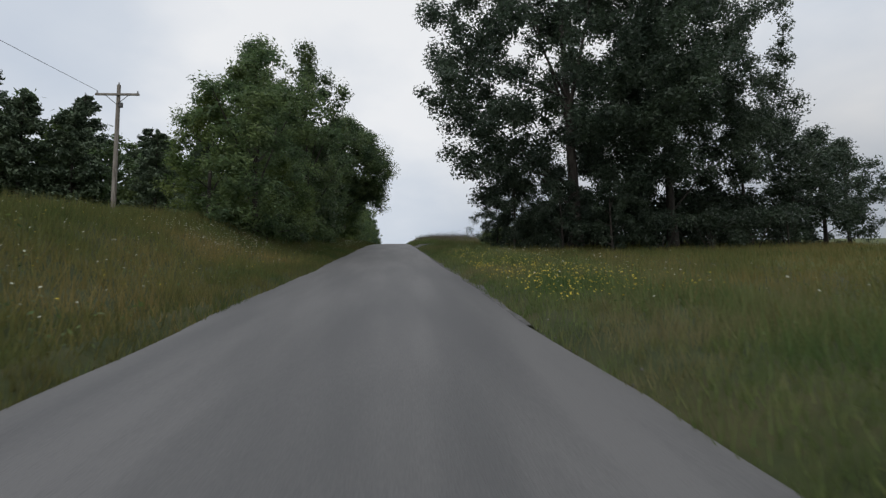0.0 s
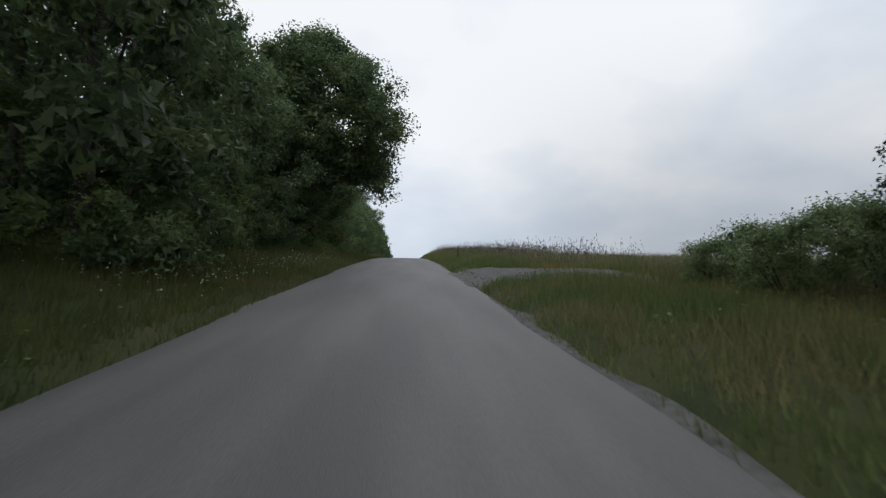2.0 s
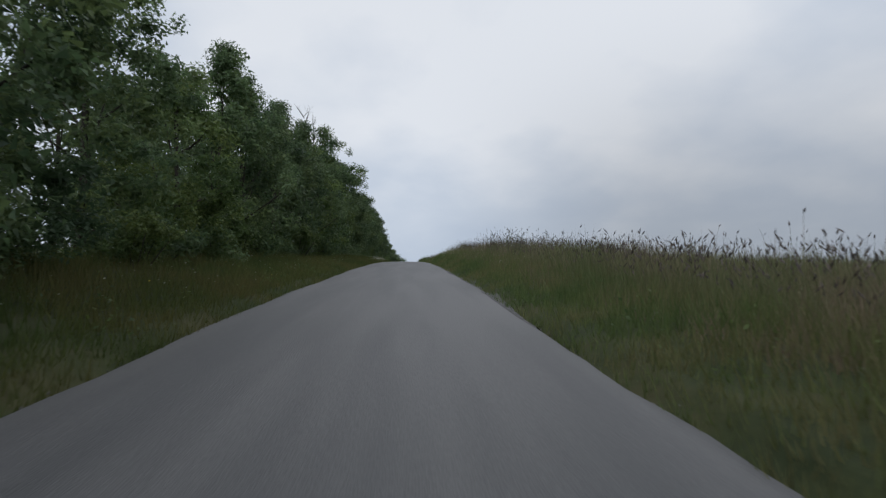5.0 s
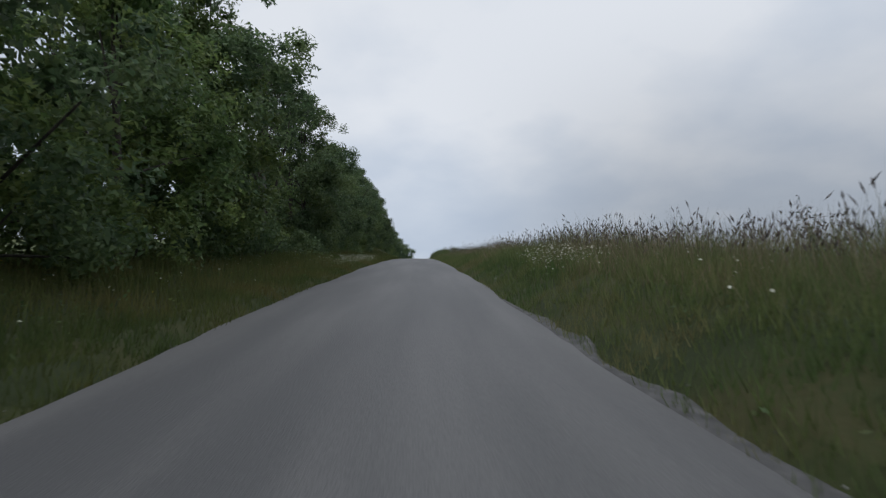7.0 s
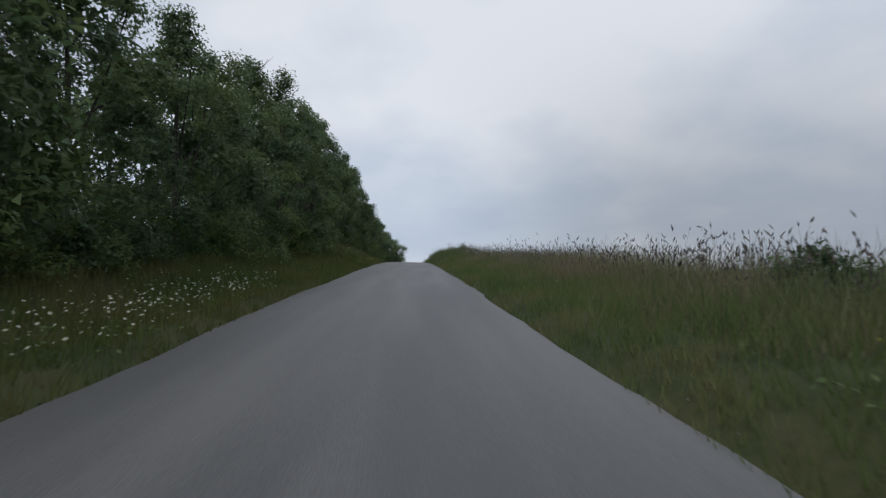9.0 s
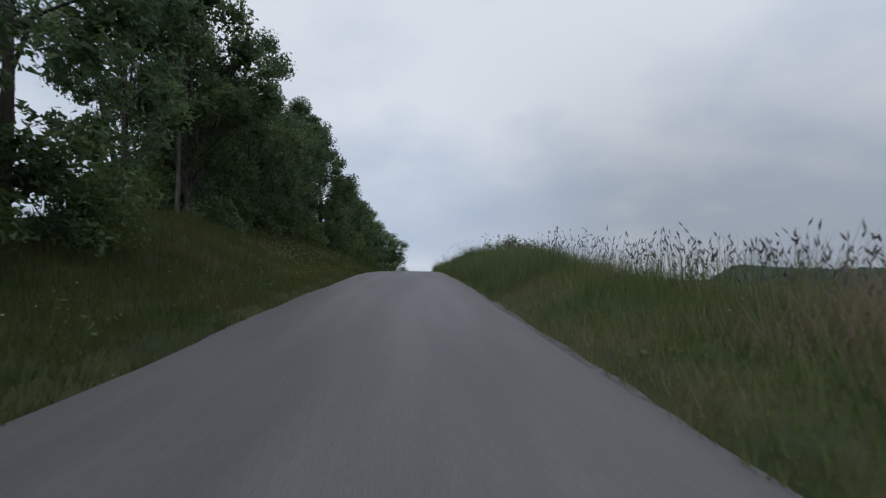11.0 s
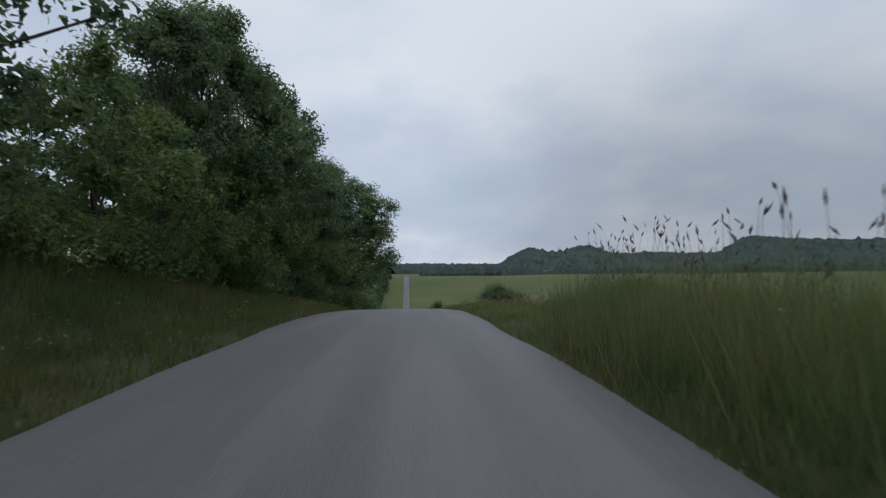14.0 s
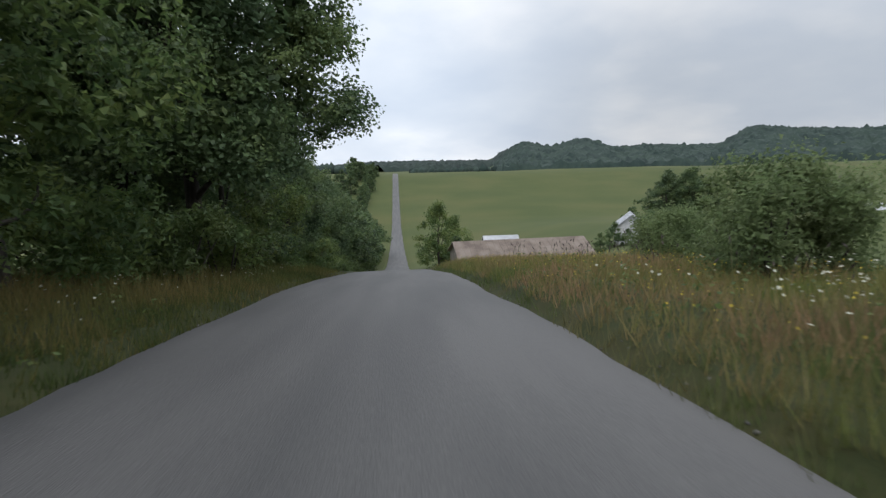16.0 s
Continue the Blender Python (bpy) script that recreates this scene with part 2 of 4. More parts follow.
def tube(path, radii, sides=6):
    """Vertices and quads of a tapered tube along a path."""
    path = np.asarray(path, float)
    d = np.gradient(path, axis=0)
    d /= np.linalg.norm(d, axis=1)[:, None] + 1e-9
    ref = np.where(np.abs(d[:, 2:3]) > 0.9, np.array([[1.0, 0, 0]]), np.array([[0, 0, 1.0]]))
    u = np.cross(d, ref)
    u /= np.linalg.norm(u, axis=1)[:, None] + 1e-9
    v = np.cross(d, u)
    a = np.arange(sides) * 2 * np.pi / sides
    ring = u[:, None, :] * np.cos(a)[None, :, None] + v[:, None, :] * np.sin(a)[None, :, None]
    verts = path[:, None, :] + ring * np.asarray(radii, float)[:, None, None]
    i, j = np.meshgrid(np.arange(len(path) - 1), np.arange(sides), indexing="ij")
    i, j = i.ravel(), j.ravel()
    j2 = (j + 1) % sides
    faces = np.stack([i * sides + j, i * sides + j2, (i + 1) * sides + j2, (i + 1) * sides + j], 1)
    return verts.reshape(-1, 3), faces


def merged(pieces):
    vs, fs, k = [], [], 0
    for v, f in pieces:
        vs.append(v)
        fs.append(f + k)
        k += len(v)
    return np.concatenate(vs), np.concatenate(fs)


def rng_noise(x, y, seed=0.0):
    """Gentle rolling unevenness, about -1 to 1."""
    return (np.sin(x * 0.031 + seed) * np.cos(y * 0.023 - seed) + 0.6 * np.sin(x * 0.083 + y * 0.051 + 2 * seed) + 0.35 * np.sin(x * 0.21 - y * 0.17 + seed)) / 1.95


def smooth(t):
    t = np.clip(t, 0, 1)
    return t * t * (3 - 2 * t)


LEFT_EDGE, RIGHT_EDGE = -3.0, 1.95


def ground_z(x, y):
    x, y = np.asarray(x, float), np.asarray(y, float)
    z = road_z(y)
    bank = np.interp(y, [-60, 36, 55, 130, 170, 190, 205, 235, 246, 260, 290, 340, 400], [1.9, 1.9, 0.9, 0.6, 0.8, 1.2, 2.4, 2.6, 1.7, 0.7, 0.5, 0.3, 0])
    dl = LEFT_EDGE - 0.6 - x
    z = z + bank * smooth(dl / 6.5) + 0.02 * np.clip(dl - 9, 0, 60)
    dr = x - RIGHT_EDGE - 0.4
    fall = np.interp(y, [-60, 60, 120, 200, 250, 280, 330, 420], [0.0, 0.0, 0.025, 0.04, 0.06, 0.09, 0.03, 0.0])
    brow = np.interp(y, [-60, 95, 108, 120, 136, 150, 162, 188, 200, 212, 222, 228, 240, 246, 254, 261, 267, 278], [0.1, 0.08, 0.36, 0.55, 0.6, 0.4, 0.08, 0.12, 0.5, 0.6, 0.58, 0.25, 0.2, 0.0, -0.4, -0.3, 0.05, 0.2])
    slip = np.interp(y, [191, 197, 206, 250, 262], [0.0, 0.5, 1.0, 1.0, 0.0]) * np.interp(y, [211, 214, 226, 229], [1.0, 0.45, 0.45, 1.0])
    z = z + 7.5 * smooth((x - 14) / 50) * smooth((y - 300) / 40) * (1 - smooth((y - 430) / 90))
    z = z + brow * smooth((dr + 0.2) / 1.3) - fall * np.clip(dr - 4, 0, 45) - 1.45 * slip * smooth((dr - 2.6) / 2.6)
    lane = smooth((np.abs(x - (LEFT_EDGE + RIGHT_EDGE) / 2) - 2.5) / 1.0)
    z = z + lane * 0.06 * rng_noise(x * 14, y * 14, 1.0) + smooth((np.abs(x) - 15) / 60) * 0.8 * rng_noise(x, y, 3.0)
    z = z - 0.14 * (1 - smooth((np.abs(x - (LEFT_EDGE + RIGHT_EDGE) / 2) - 2.6) / 0.3)) * (y < 760)
    # wooded hills
    near = smooth((y - 800 + 0.10 * x) / 420) * smooth((x - 0.165 * (y - 267)) / 45)
    u = x / np.maximum(y - 250, 100)
    z = z + near * (25 + 20 * smooth((u - 0.57) / 0.06) + 8 * np.exp(-((u - 0.66) / 0.05) ** 2) + 12 * np.exp(-((u - 0.225) / 0.035) ** 2) + 13 * np.exp(-((u - 0.325) / 0.04) ** 2) + 1.5 * np.sin(x * 0.05))
    far = smooth((y - 1500) / 900)
    z = z + far * (11 + 8 * np.sin(x * 0.0032) + 5 * np.sin(x * 0.009 + 2))
    return z


def at_ground(x, y, sink=0.0):
    return (x, y, float(ground_z(x, y)) - sink)


# ---- ground and road ----
def axis(breaks):
    out = [breaks[0][0]]
    for (a, _), (b, step) in zip(breaks[:-1], breaks[1:]):
        k = max(1, round((b - a) / step))
        out += [a + (b - a) * (i + 1) / k for i in range(k)]
    return np.array(out)


def build_ground():
    xs = axis(((-3000, 0), (-600, 400), (-100, 50), (-30, 10), (-14, 1.5), (-5, 0.6), (-2.2, 0.2), (1.2, 1.7), (4.4, 0.2), (14, 0.8), (40, 5), (120, 16), (700, 40), (3200, 300)))
    ys = axis(((-60, 0), (330, 1.5), (760, 10), (1300, 30), (2600, 100), (4800, 400)))
    gx, gy = np.meshgrid(xs, ys)
    verts = np.stack([gx, gy, ground_z(gx, gy)], -1).reshape(-1, 3)
    nx, ny = len(xs), len(ys)
    i, j = np.meshgrid(np.arange(ny - 1), np.arange(nx - 1), indexing="ij")
    a = (i * nx + j).ravel()
    me = mesh_of("ground", verts, np.stack([a, a + 1, a + nx + 1, a + nx], 1), M_SOIL, True)
    tagged(new("ground", me), "rolling green meadow ground with grassy banks", "ground", kind="structure")


def build_road():
    ys = axis(((-55, 0), (340, 0.6), (760, 6)))
    across = np.linspace(0, 1, 13)
    rng = np.random.default_rng(4)
    wob = lambda s: 0.06 * np.sin(ys * 0.37 + s) + 0.035 * np.sin(ys * 0.93 + 2 * s) + rng.normal(0, 0.012, len(ys))
    l, r = LEFT_EDGE + wob(0.3), RIGHT_EDGE + wob(1.7)
    far = smooth((ys - 400) / 120)
    l, r = l + 0.45 * far, r - 0.8 * far
    x = l[:, None] + (r - l)[:, None] * across[None, :]
    crown = 0.05 * (1 - (2 * across - 1) ** 2)
    ruts = -0.012 * (np.exp(-((across - 0.3) / 0.07) ** 2) + np.exp(-((across - 0.72) / 0.07) ** 2))
    z = road_z(ys)[:, None] + (crown + ruts - 0.02)[None, :]
    z[:, 0] -= 0.03
    z[:, -1] -= 0.03
    y = np.repeat(ys[:, None], len(across), 1)
    verts = np.stack([x, y, z], -1).reshape(-1, 3)
    n = len(across)
    i, j = np.meshgrid(np.arange(len(ys) - 1), np.arange(n - 1), indexing="ij")
    a = (i * n + j).ravel()
    me = mesh_of("road", verts, np.stack([a, a + 1, a + n + 1, a + n], 1), M_ROAD, True)
    tagged(new("road", me), "narrow worn grey asphalt country road", "road", kind="structure")
    # gravel pull-off beside the road
    gy, gx = np.meshgrid(np.linspace(48.8, 56.8, 18), np.linspace(1.6, 8.4, 16), indexing="ij")
    edge = np.minimum(np.minimum(gy - 48.8, 56.8 - gy) / 1.2, 1) * np.minimum((8.4 - gx) / 1.5, 1)
    gz = ground_z(gx, gy) + 0.01 + 0.105 * np.clip(edge * 2.5, 0, 1) + 0.004 * np.sin(gx * 5) * np.cos(gy * 4) * np.clip(edge, 0, 1)
    a = (np.arange(17)[:, None] * 16 + np.arange(15)[None, :]).ravel()
    me = mesh_of("gravel_drive", np.stack([gx, gy, gz], -1).reshape(-1, 3), np.stack([a, a + 1, a + 17, a + 16], 1), M_GRAVEL, True)
    tagged(new("gravel_drive", me), "dark loose gravel field entrance beside the road", "driveway", kind="structure")


VERGE_STEPS = np.concatenate([np.arange(0, 1.2, 0.12), np.arange(1.2, 4.5, 0.3), np.arange(4.5, 10.6, 1.0)])


def build_shoulder():
    """Loose gravel that spills from the road edge into the grass."""
    for y0, y1, wide in ((8, 48.5, 0.3), (58, 75, 0.2), (92, 130, 0.34), (170, 215, 0.2)):
        ys = np.arange(y0, y1, 0.4)
        fade = np.clip(np.minimum(ys - y0, y1 - ys) / 4, 0.1, 1)
        w = wide * fade * (0.65 + 0.35 * np.sin(ys * 1.7) * np.cos(ys * 0.63 + 1)) + 0.02 * np.sin(ys * 3.1)
        k = np.linspace(0, 1, 5)
        gx = RIGHT_EDGE - 0.12 + (w + 0.12)[:, None] * k[None, :]
        gy = np.repeat(ys[:, None], 5, 1)
        gz = np.maximum(ground_z(gx, gy) + 0.095, road_z(gy) - 0.05) + 0.005 * np.sin(gx * 23 + gy * 17)
        gz[:, 0] = road_z(ys) - 0.09
        gz[:, -1] -= 0.06
        a = (np.arange(len(ys) - 1)[:, None] * 5 + np.arange(4)[None, :]).ravel()
        me = mesh_of("shoulder", np.stack([gx, gy, gz], -1).reshape(-1, 3), np.stack([a, a + 1, a + 6, a + 5], 1), M_GRAVEL, True)
        tagged(new("shoulder", me), "loose grey gravel spilling from the road edge", "road shoulder", kind="structure")


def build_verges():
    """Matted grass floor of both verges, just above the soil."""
    for name, xs, label in (("verge_west", LEFT_EDGE - 0.02 - VERGE_STEPS, "matted olive grass floor of the bank, darkened as shade between blades"),
                            ("verge_east", RIGHT_EDGE + 0.02 + VERGE_STEPS, "matted olive grass floor of the verge, darkened as shade between blades")):
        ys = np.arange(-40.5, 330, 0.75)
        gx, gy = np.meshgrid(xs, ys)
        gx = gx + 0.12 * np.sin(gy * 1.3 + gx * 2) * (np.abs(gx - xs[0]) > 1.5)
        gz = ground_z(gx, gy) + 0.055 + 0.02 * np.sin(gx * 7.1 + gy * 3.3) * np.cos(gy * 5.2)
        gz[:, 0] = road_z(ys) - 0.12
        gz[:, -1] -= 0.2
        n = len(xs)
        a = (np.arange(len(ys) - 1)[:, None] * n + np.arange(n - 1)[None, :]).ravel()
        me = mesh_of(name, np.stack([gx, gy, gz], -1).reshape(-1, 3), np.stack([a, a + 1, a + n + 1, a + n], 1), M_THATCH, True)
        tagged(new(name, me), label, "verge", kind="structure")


build_ground()
build_road()
build_shoulder()
build_verges()


# ---- trees ----
def leaf_quads(rng, centre, radius, count, size, flat=0.6, fold=False):
    """Small folded leaf sprays scattered through a clump."""
    d = rng.normal(size=(count, 3))
    d /= np.linalg.norm(d, axis=1)[:, None]
    pick = rng.uniform(0, 1, count)
    deep, stray = pick < 0.28, pick > 0.9
    r = radius * np.where(deep, rng.uniform(0.05, 0.6, count), rng.uniform(0.35, 1.0, count) ** 0.6)
    r = np.where(stray, radius * rng.uniform(1.0, 1.14, count), r)
    turn = rng.normal(size=(3, 3))
    turn, _ = np.linalg.qr(turn)
    p = centre + (d * r[:, None]) @ (turn @ np.diag(rng.uniform(0.7, 1.3, 3)) @ turn.T) * np.array([1.0, 1.0, 0.8])
    nrm = d * 0.5 + rng.normal(size=(count, 3)) * 0.6 + np.array([0, 0, flat])
    nrm /= np.linalg.norm(nrm, axis=1)[:, None]
    t = rng.normal(size=(count, 3))
    t -= nrm * (t * nrm).sum(1)[:, None]
    t /= np.linalg.norm(t, axis=1)[:, None] + 1e-9
    b = np.cross(nrm, t)
    s = (size * rng.uniform(0.6, 1.3, count) * np.where(deep, 1.25, 1.0))[:, None]
    if fold:
        quad = np.stack([p - t * s * 0.55, p + b * s * 0.36 - t * s * 0.05 + nrm * s * 0.1, p + t * s * 0.55, p - b * s * 0.36 - t * s * 0.05 + nrm * s * 0.1], 1)
    else:
        quad = np.stack([p - b * s * 0.31 - t * s * 0.36, p + b * s * 0.31 - t * s * 0.3, p + t * s * 0.74], 1)
    return quad.reshape(-1, 3)


def leaf_mesh(name, leaves, mat, fold):
    k = 4 if fold else 3
    return mesh_of(name, leaves, np.arange(len(leaves)).reshape(-1, k), mat)


def limb(rng, trunk_top, trunk_r, c):
    """One bent tapered limb from the trunk to a clump."""
    start = np.array([0, 0, rng.uniform(0.35, 0.95) * min(trunk_top, max(c[2] * 0.8, 0.8))])
    midp = (start + c) / 2 + rng.normal(size=3) * 0.25 + np.array([0, 0, -0.045 * np.linalg.norm(c - start)])
    ts = np.linspace(0, 1, 5)[:, None]
    path = (1 - ts) ** 2 * start + 2 * ts * (1 - ts) * midp + ts ** 2 * c
    return tube(path, np.linspace(trunk_r * rng.uniform(0.2, 0.4), 0.02, 5), 5)


def tree(name, seed, height, radius, low, leaves, size, leaf_mat, label, category="tree", clumps=46, trunk_r=0.2, shape=1.0, bark=None, puff=(0.11, 0.24), fold=False, foot=0.55, core=1.4, droop=0.0, uneven=1.0, limbs=10, stems=0):
    """A tapered trunk with limbs and a crown of leaf clumps with gaps between. low: share of the height where the crown starts."""
    rng = np.random.default_rng(seed)
    top = new(name)
    z0, z1 = height * low, height
    mid, half = (z0 + z1) / 2, (z1 - z0) / 2
    # outline that differs by direction
    ph = rng.uniform(0, 6.28, 4)
    cs, rad, inner = [], [], []
    while len(cs) < clumps:
        h = rng.uniform(-1, 1)
        a = rng.uniform(0, 2 * np.pi)
        width = (1 - abs(h + 0.15) ** (2.2 * shape)) if h > -0.15 else (1 - foot * abs(h + 0.15) ** 2)
        width = max(width, 0.12) * (1 + uneven * (0.16 * np.sin(2 * a + ph[0]) + 0.13 * np.sin(3 * a + ph[1] + 2 * h)))
        reach = rng.uniform(0.12, 1.0) ** 0.42
        rr = radius * width * reach
        inner.append(core if reach < 0.72 and abs(h) < 0.8 else 1.0)
        c = np.array([rr * np.cos(a), rr * np.sin(a), mid + h * half + 0.04 * height * np.sin(3 * a + ph[2]) - droop * height * (rr / radius) ** 2 * (h < 0.3)])
        cs.append(c)
        rad.append(radius * rng.uniform(*puff))
    cs = np.array(cs)
    share = np.array(rad) ** 2
    share = share / share.sum() * leaves
    quads = np.concatenate([leaf_quads(rng, c, r * (0.5 + 0.5 * g), int(k), size * g, fold=fold) for c, r, k, g in zip(cs, rad, share, inner)])
    child("crown", leaf_mesh("crown", quads, leaf_mat, fold), top)
    th = height * 0.8
    ts = np.linspace(0, 1, 8)
    path = np.stack([0.25 * np.sin(ts * 3 + ph[0]) * ts, 0.25 * np.cos(ts * 2.5 + ph[1]) * ts - 0.25 * np.cos(ph[1]) * 0, ts * (th + 0.5) - 0.5], 1)
    child("trunk", mesh_of("trunk", *tube(path, trunk_r * (1 - 0.85 * ts) * (1 + 0.5 * np.exp(-ts * 18)), 8), bark or M_BARK, True), top)
    for k in range(stems):
        a = ph[2] + k * 2.1
        fork = np.array([0, 0, height * rng.uniform(0.08, 0.2)])
        tip = np.array([np.cos(a) * radius * 0.5, np.sin(a) * radius * 0.5, height * rng.uniform(0.72, 0.9)])
        us = np.linspace(0, 1, 7)[:, None]
        bow = fork * (1 - us) ** 2 + (tip * [0.75, 0.75, 0.5] + rng.normal(0, 0.2, 3)) * 2 * us * (1 - us) + tip * us ** 2
        child("stem", mesh_of("stem", *tube(bow, trunk_r * (0.75 - 0.62 * us[:, 0]), 7), bark or M_BARK, True), top)
    for c in cs[rng.choice(len(cs), min(limbs, len(cs)), replace=False)]:
        child("limb", mesh_of("limb", *limb(rng, th, trunk_r, c), bark or M_BARK, True), top)
    return tagged(top, label, category)


def shrub(seed, height, radius, leaves, size, mat, label):
    rng = np.random.default_rng(seed)
    top = new("shrub")
    cs = []
    for _ in range(28):
        a, rr = rng.uniform(0, 6.28), radius * rng.uniform(0, 0.8)
        cs.append(np.array([rr * np.cos(a), rr * np.sin(a), height * rng.uniform(0.15, 0.82) * (1 - 0.3 * rr / radius)]))
    quads = np.concatenate([leaf_quads(rng, c, radius * rng.uniform(0.2, 0.38), leaves // 28, size) for c in cs])
    child("foliage", leaf_mesh("foliage", quads, mat, False), top)
    stems = []
    for c in cs[:7]:
        ts = np.linspace(0, 1, 4)[:, None]
        stems.append(tube(np.array([c[0] * 0.2, c[1] * 0.2, -0.15]) * (1 - ts) + c * ts, np.linspace(0.035, 0.012, 4), 4))
    child("stem_base", mesh_of("stem_base", *merged(stems), M_BARK), top)
    return tagged(top, label, "shrub")


def conifer(seed, height, radius, leaves, label):
    rng = np.random.default_rng(seed)
    top = new("pine_tree")
    qs, br = [], []
    for k in range(92):
        h = rng.uniform(0.12, 0.97)
        a = rng.uniform(0, 6.28)
        ln_ = radius * (1 - h) ** 0.7 * rng.uniform(0.7, 1.15) + 0.25
        tip = np.array([ln_ * np.cos(a), ln_ * np.sin(a), h * height + 0.18 * ln_])
        br.append(tube(np.array([[0, 0, h * height], tip * [0.55, 0.55, 1] + [0, 0, -0.1], tip]), [0.05, 0.03, 0.012], 4))
        for f in (0.35, 0.6, 0.8, 1.0):
            c = np.array([tip[0] * f, tip[1] * f, h * height + 0.18 * ln_ * f])
            qs.append(leaf_quads(rng, c, 0.17 * ln_ + 0.14, leaves // 368, 0.29, 0.8))
    quads = np.concatenate(qs)
    child("crown", leaf_mesh("crown", quads, M_NEEDLE, False), top)
    child("trunk", mesh_of("trunk", *merged([tube(np.array([[0, 0, -0.4], [0, 0, height * 0.5], [0, 0, height]]), [0.17, 0.1, 0.02], 7)] + br), M_BARK), top)
    return tagged(top, label, "tree")


def bare_tree(seed, height):
    rng = np.random.default_rng(seed)
    top = new("dead_tree")
    ts = np.linspace(0, 1, 7)
    trunk = np.stack([0.2 * np.sin(ts * 4), 0.2 * ts, ts * height * 0.92 - 0.4], 1)
    child("trunk", mesh_of("trunk", *tube(trunk, 0.14 * (1 - 0.9 * ts) + 0.01, 7), M_DEAD, True), top)
    br = []
    for k in range(26):
        h = height * rng.uniform(0.45, 0.92)
        a, ln_ = rng.uniform(0, 6.28), rng.uniform(0.8, 2.4)
        tip = np.array([ln_ * 0.55 * np.cos(a), ln_ * 0.55 * np.sin(a), h + ln_ * 0.9])
        tip[2] = min(tip[2], height)
        st = np.array([0.1, 0.15, h])
        br.append(tube(np.array([st, (st + tip) / 2 + rng.normal(size=3) * 0.12, tip]), [0.04, 0.025, 0.008], 4))
        for q in range(2):
            m2 = st + (tip - st) * rng.uniform(0.4, 0.8)
            br.append(tube(np.array([m2, m2 + np.array([rng.normal() * 0.3, rng.normal() * 0.3, rng.uniform(0.3, 0.8)])]), [0.014, 0.005], 3))
    child("branching", mesh_of("branching", *merged(br), M_DEAD), top)
    return tagged(top, "bare grey dead tree among the roadside woods", "tree")


maple = tree("maple_tree", 11, 12.0, 4.3, 0.06, 20500, 0.17, M_LEAF, "broad green maple at the edge of the woods", clumps=120)
ash = tree("ash_tree", 23, 12.5, 3.7, 0.05, 17500, 0.17, M_LEAF, "tall green ash at the edge of the woods", clumps=105, shape=1.4)
cherry = tree("cherry_tree", 37, 10.0, 3.9, 0.04, 14500, 0.17, M_LEAF_LIGHT, "bushy light green cherry at the woods' edge", clumps=105, shape=0.8)
open_tree = tree("walnut_tree", 41, 12.5, 4.3, 0.36, 17500, 0.18, M_LEAF, "open-crowned green walnut with dark forked limbs against the sky", clumps=62, trunk_r=0.19, limbs=16, stems=3)
back = tree("woodland_tree", 53, 12.5, 4.6, 0.06, 3000, 0.48, M_LEAF, "dark green tree deep in the roadside woods", clumps=90)
giant = tree("great_maple", 61, 15.5, 5.7, 0.26, 85000, 0.16, M_LEAF, "great dense green maple overhanging the road", clumps=260, trunk_r=0.34, shape=2.2, foot=0.15, core=1.7, uneven=0.35, puff=(0.1, 0.22), fold=True)
oak = tree("oak_tree", 67, 24.0, 9.2, 0.17, 140000, 0.2, M_LEAF_DARK, "large dark spreading oak beside the road", clumps=480, trunk_r=0.42, shape=1.9, foot=0.42, core=1.2, puff=(0.07, 0.14), uneven=0.4)
hedge = tree("hedgerow_tree", 71, 7.5, 3.2, 0.03, 4600, 0.32, M_LEAF, "round green hedgerow tree", clumps=70, trunk_r=0.14, puff=(0.16, 0.3))
far_hedge = tree("hedgerow_tree", 73, 7.5, 3.2, 0.03, 1800, 0.5, M_LEAF, "round green hedgerow tree on the far slope", clumps=60, trunk_r=0.14, puff=(0.16, 0.3))
bush = shrub(83, 2.6, 1.7, 3100, 0.125, M_LEAF_LIGHT, "leafy green shrub at the foot of the woods")
bramble = shrub(97, 1.7, 1.4, 2100, 0.135, M_LEAF, "low dark green bramble thicket under the trees")
underwood = shrub(85, 2.6, 1.7, 2600, 0.13, M_LEAF_DARK, "dark leafy undergrowth shrub below the oaks")
elm = tree("elm_tree", 47, 10.5, 4.0, 0.04, 13000, 0.2, M_LEAF_DARK, "dark green elm beside the oaks", clumps=95, shape=1.0)
sapling = shrub(89, 2.3, 1.5, 1000, 0.14, M_LEAF_LIGHT, "thin leafy bush with arching shoots among tall grass")
thicket = shrub(91, 2.6, 1.7, 9500, 0.083, M_WILLOW, "soft light green bush beside the hay meadow")
pine = conifer(103, 11.0, 3.0, 9000, "dark green pine on the bank behind the pole")
dead = bare_tree(109, 15.0)
used = set()


def plant(proto, x, y, scale=1.0, turn=None, sink=0.05, group="", label="", width=1.0):
    turn = random.uniform(0, 360) if turn is None else turn
    px, py, pz = at_ground(x, y, sink)
    m = pose(px, py, pz, 0, 0, turn)
    s = Matrix.Diagonal((scale * width, scale * width, scale, 1))
    if proto.name not in used:
        used.add(proto.name)
        ob = proto
        ob.matrix_basis = m @ s
    else:
        ob = copy_thing(proto, m)
        ob.scale = (scale * width, scale * width, scale)
    return tagged(ob, label, "", group)


random.seed(5)
WOODS, SHRUBS = "trees of the roadside woods", "shrubs along the woods"
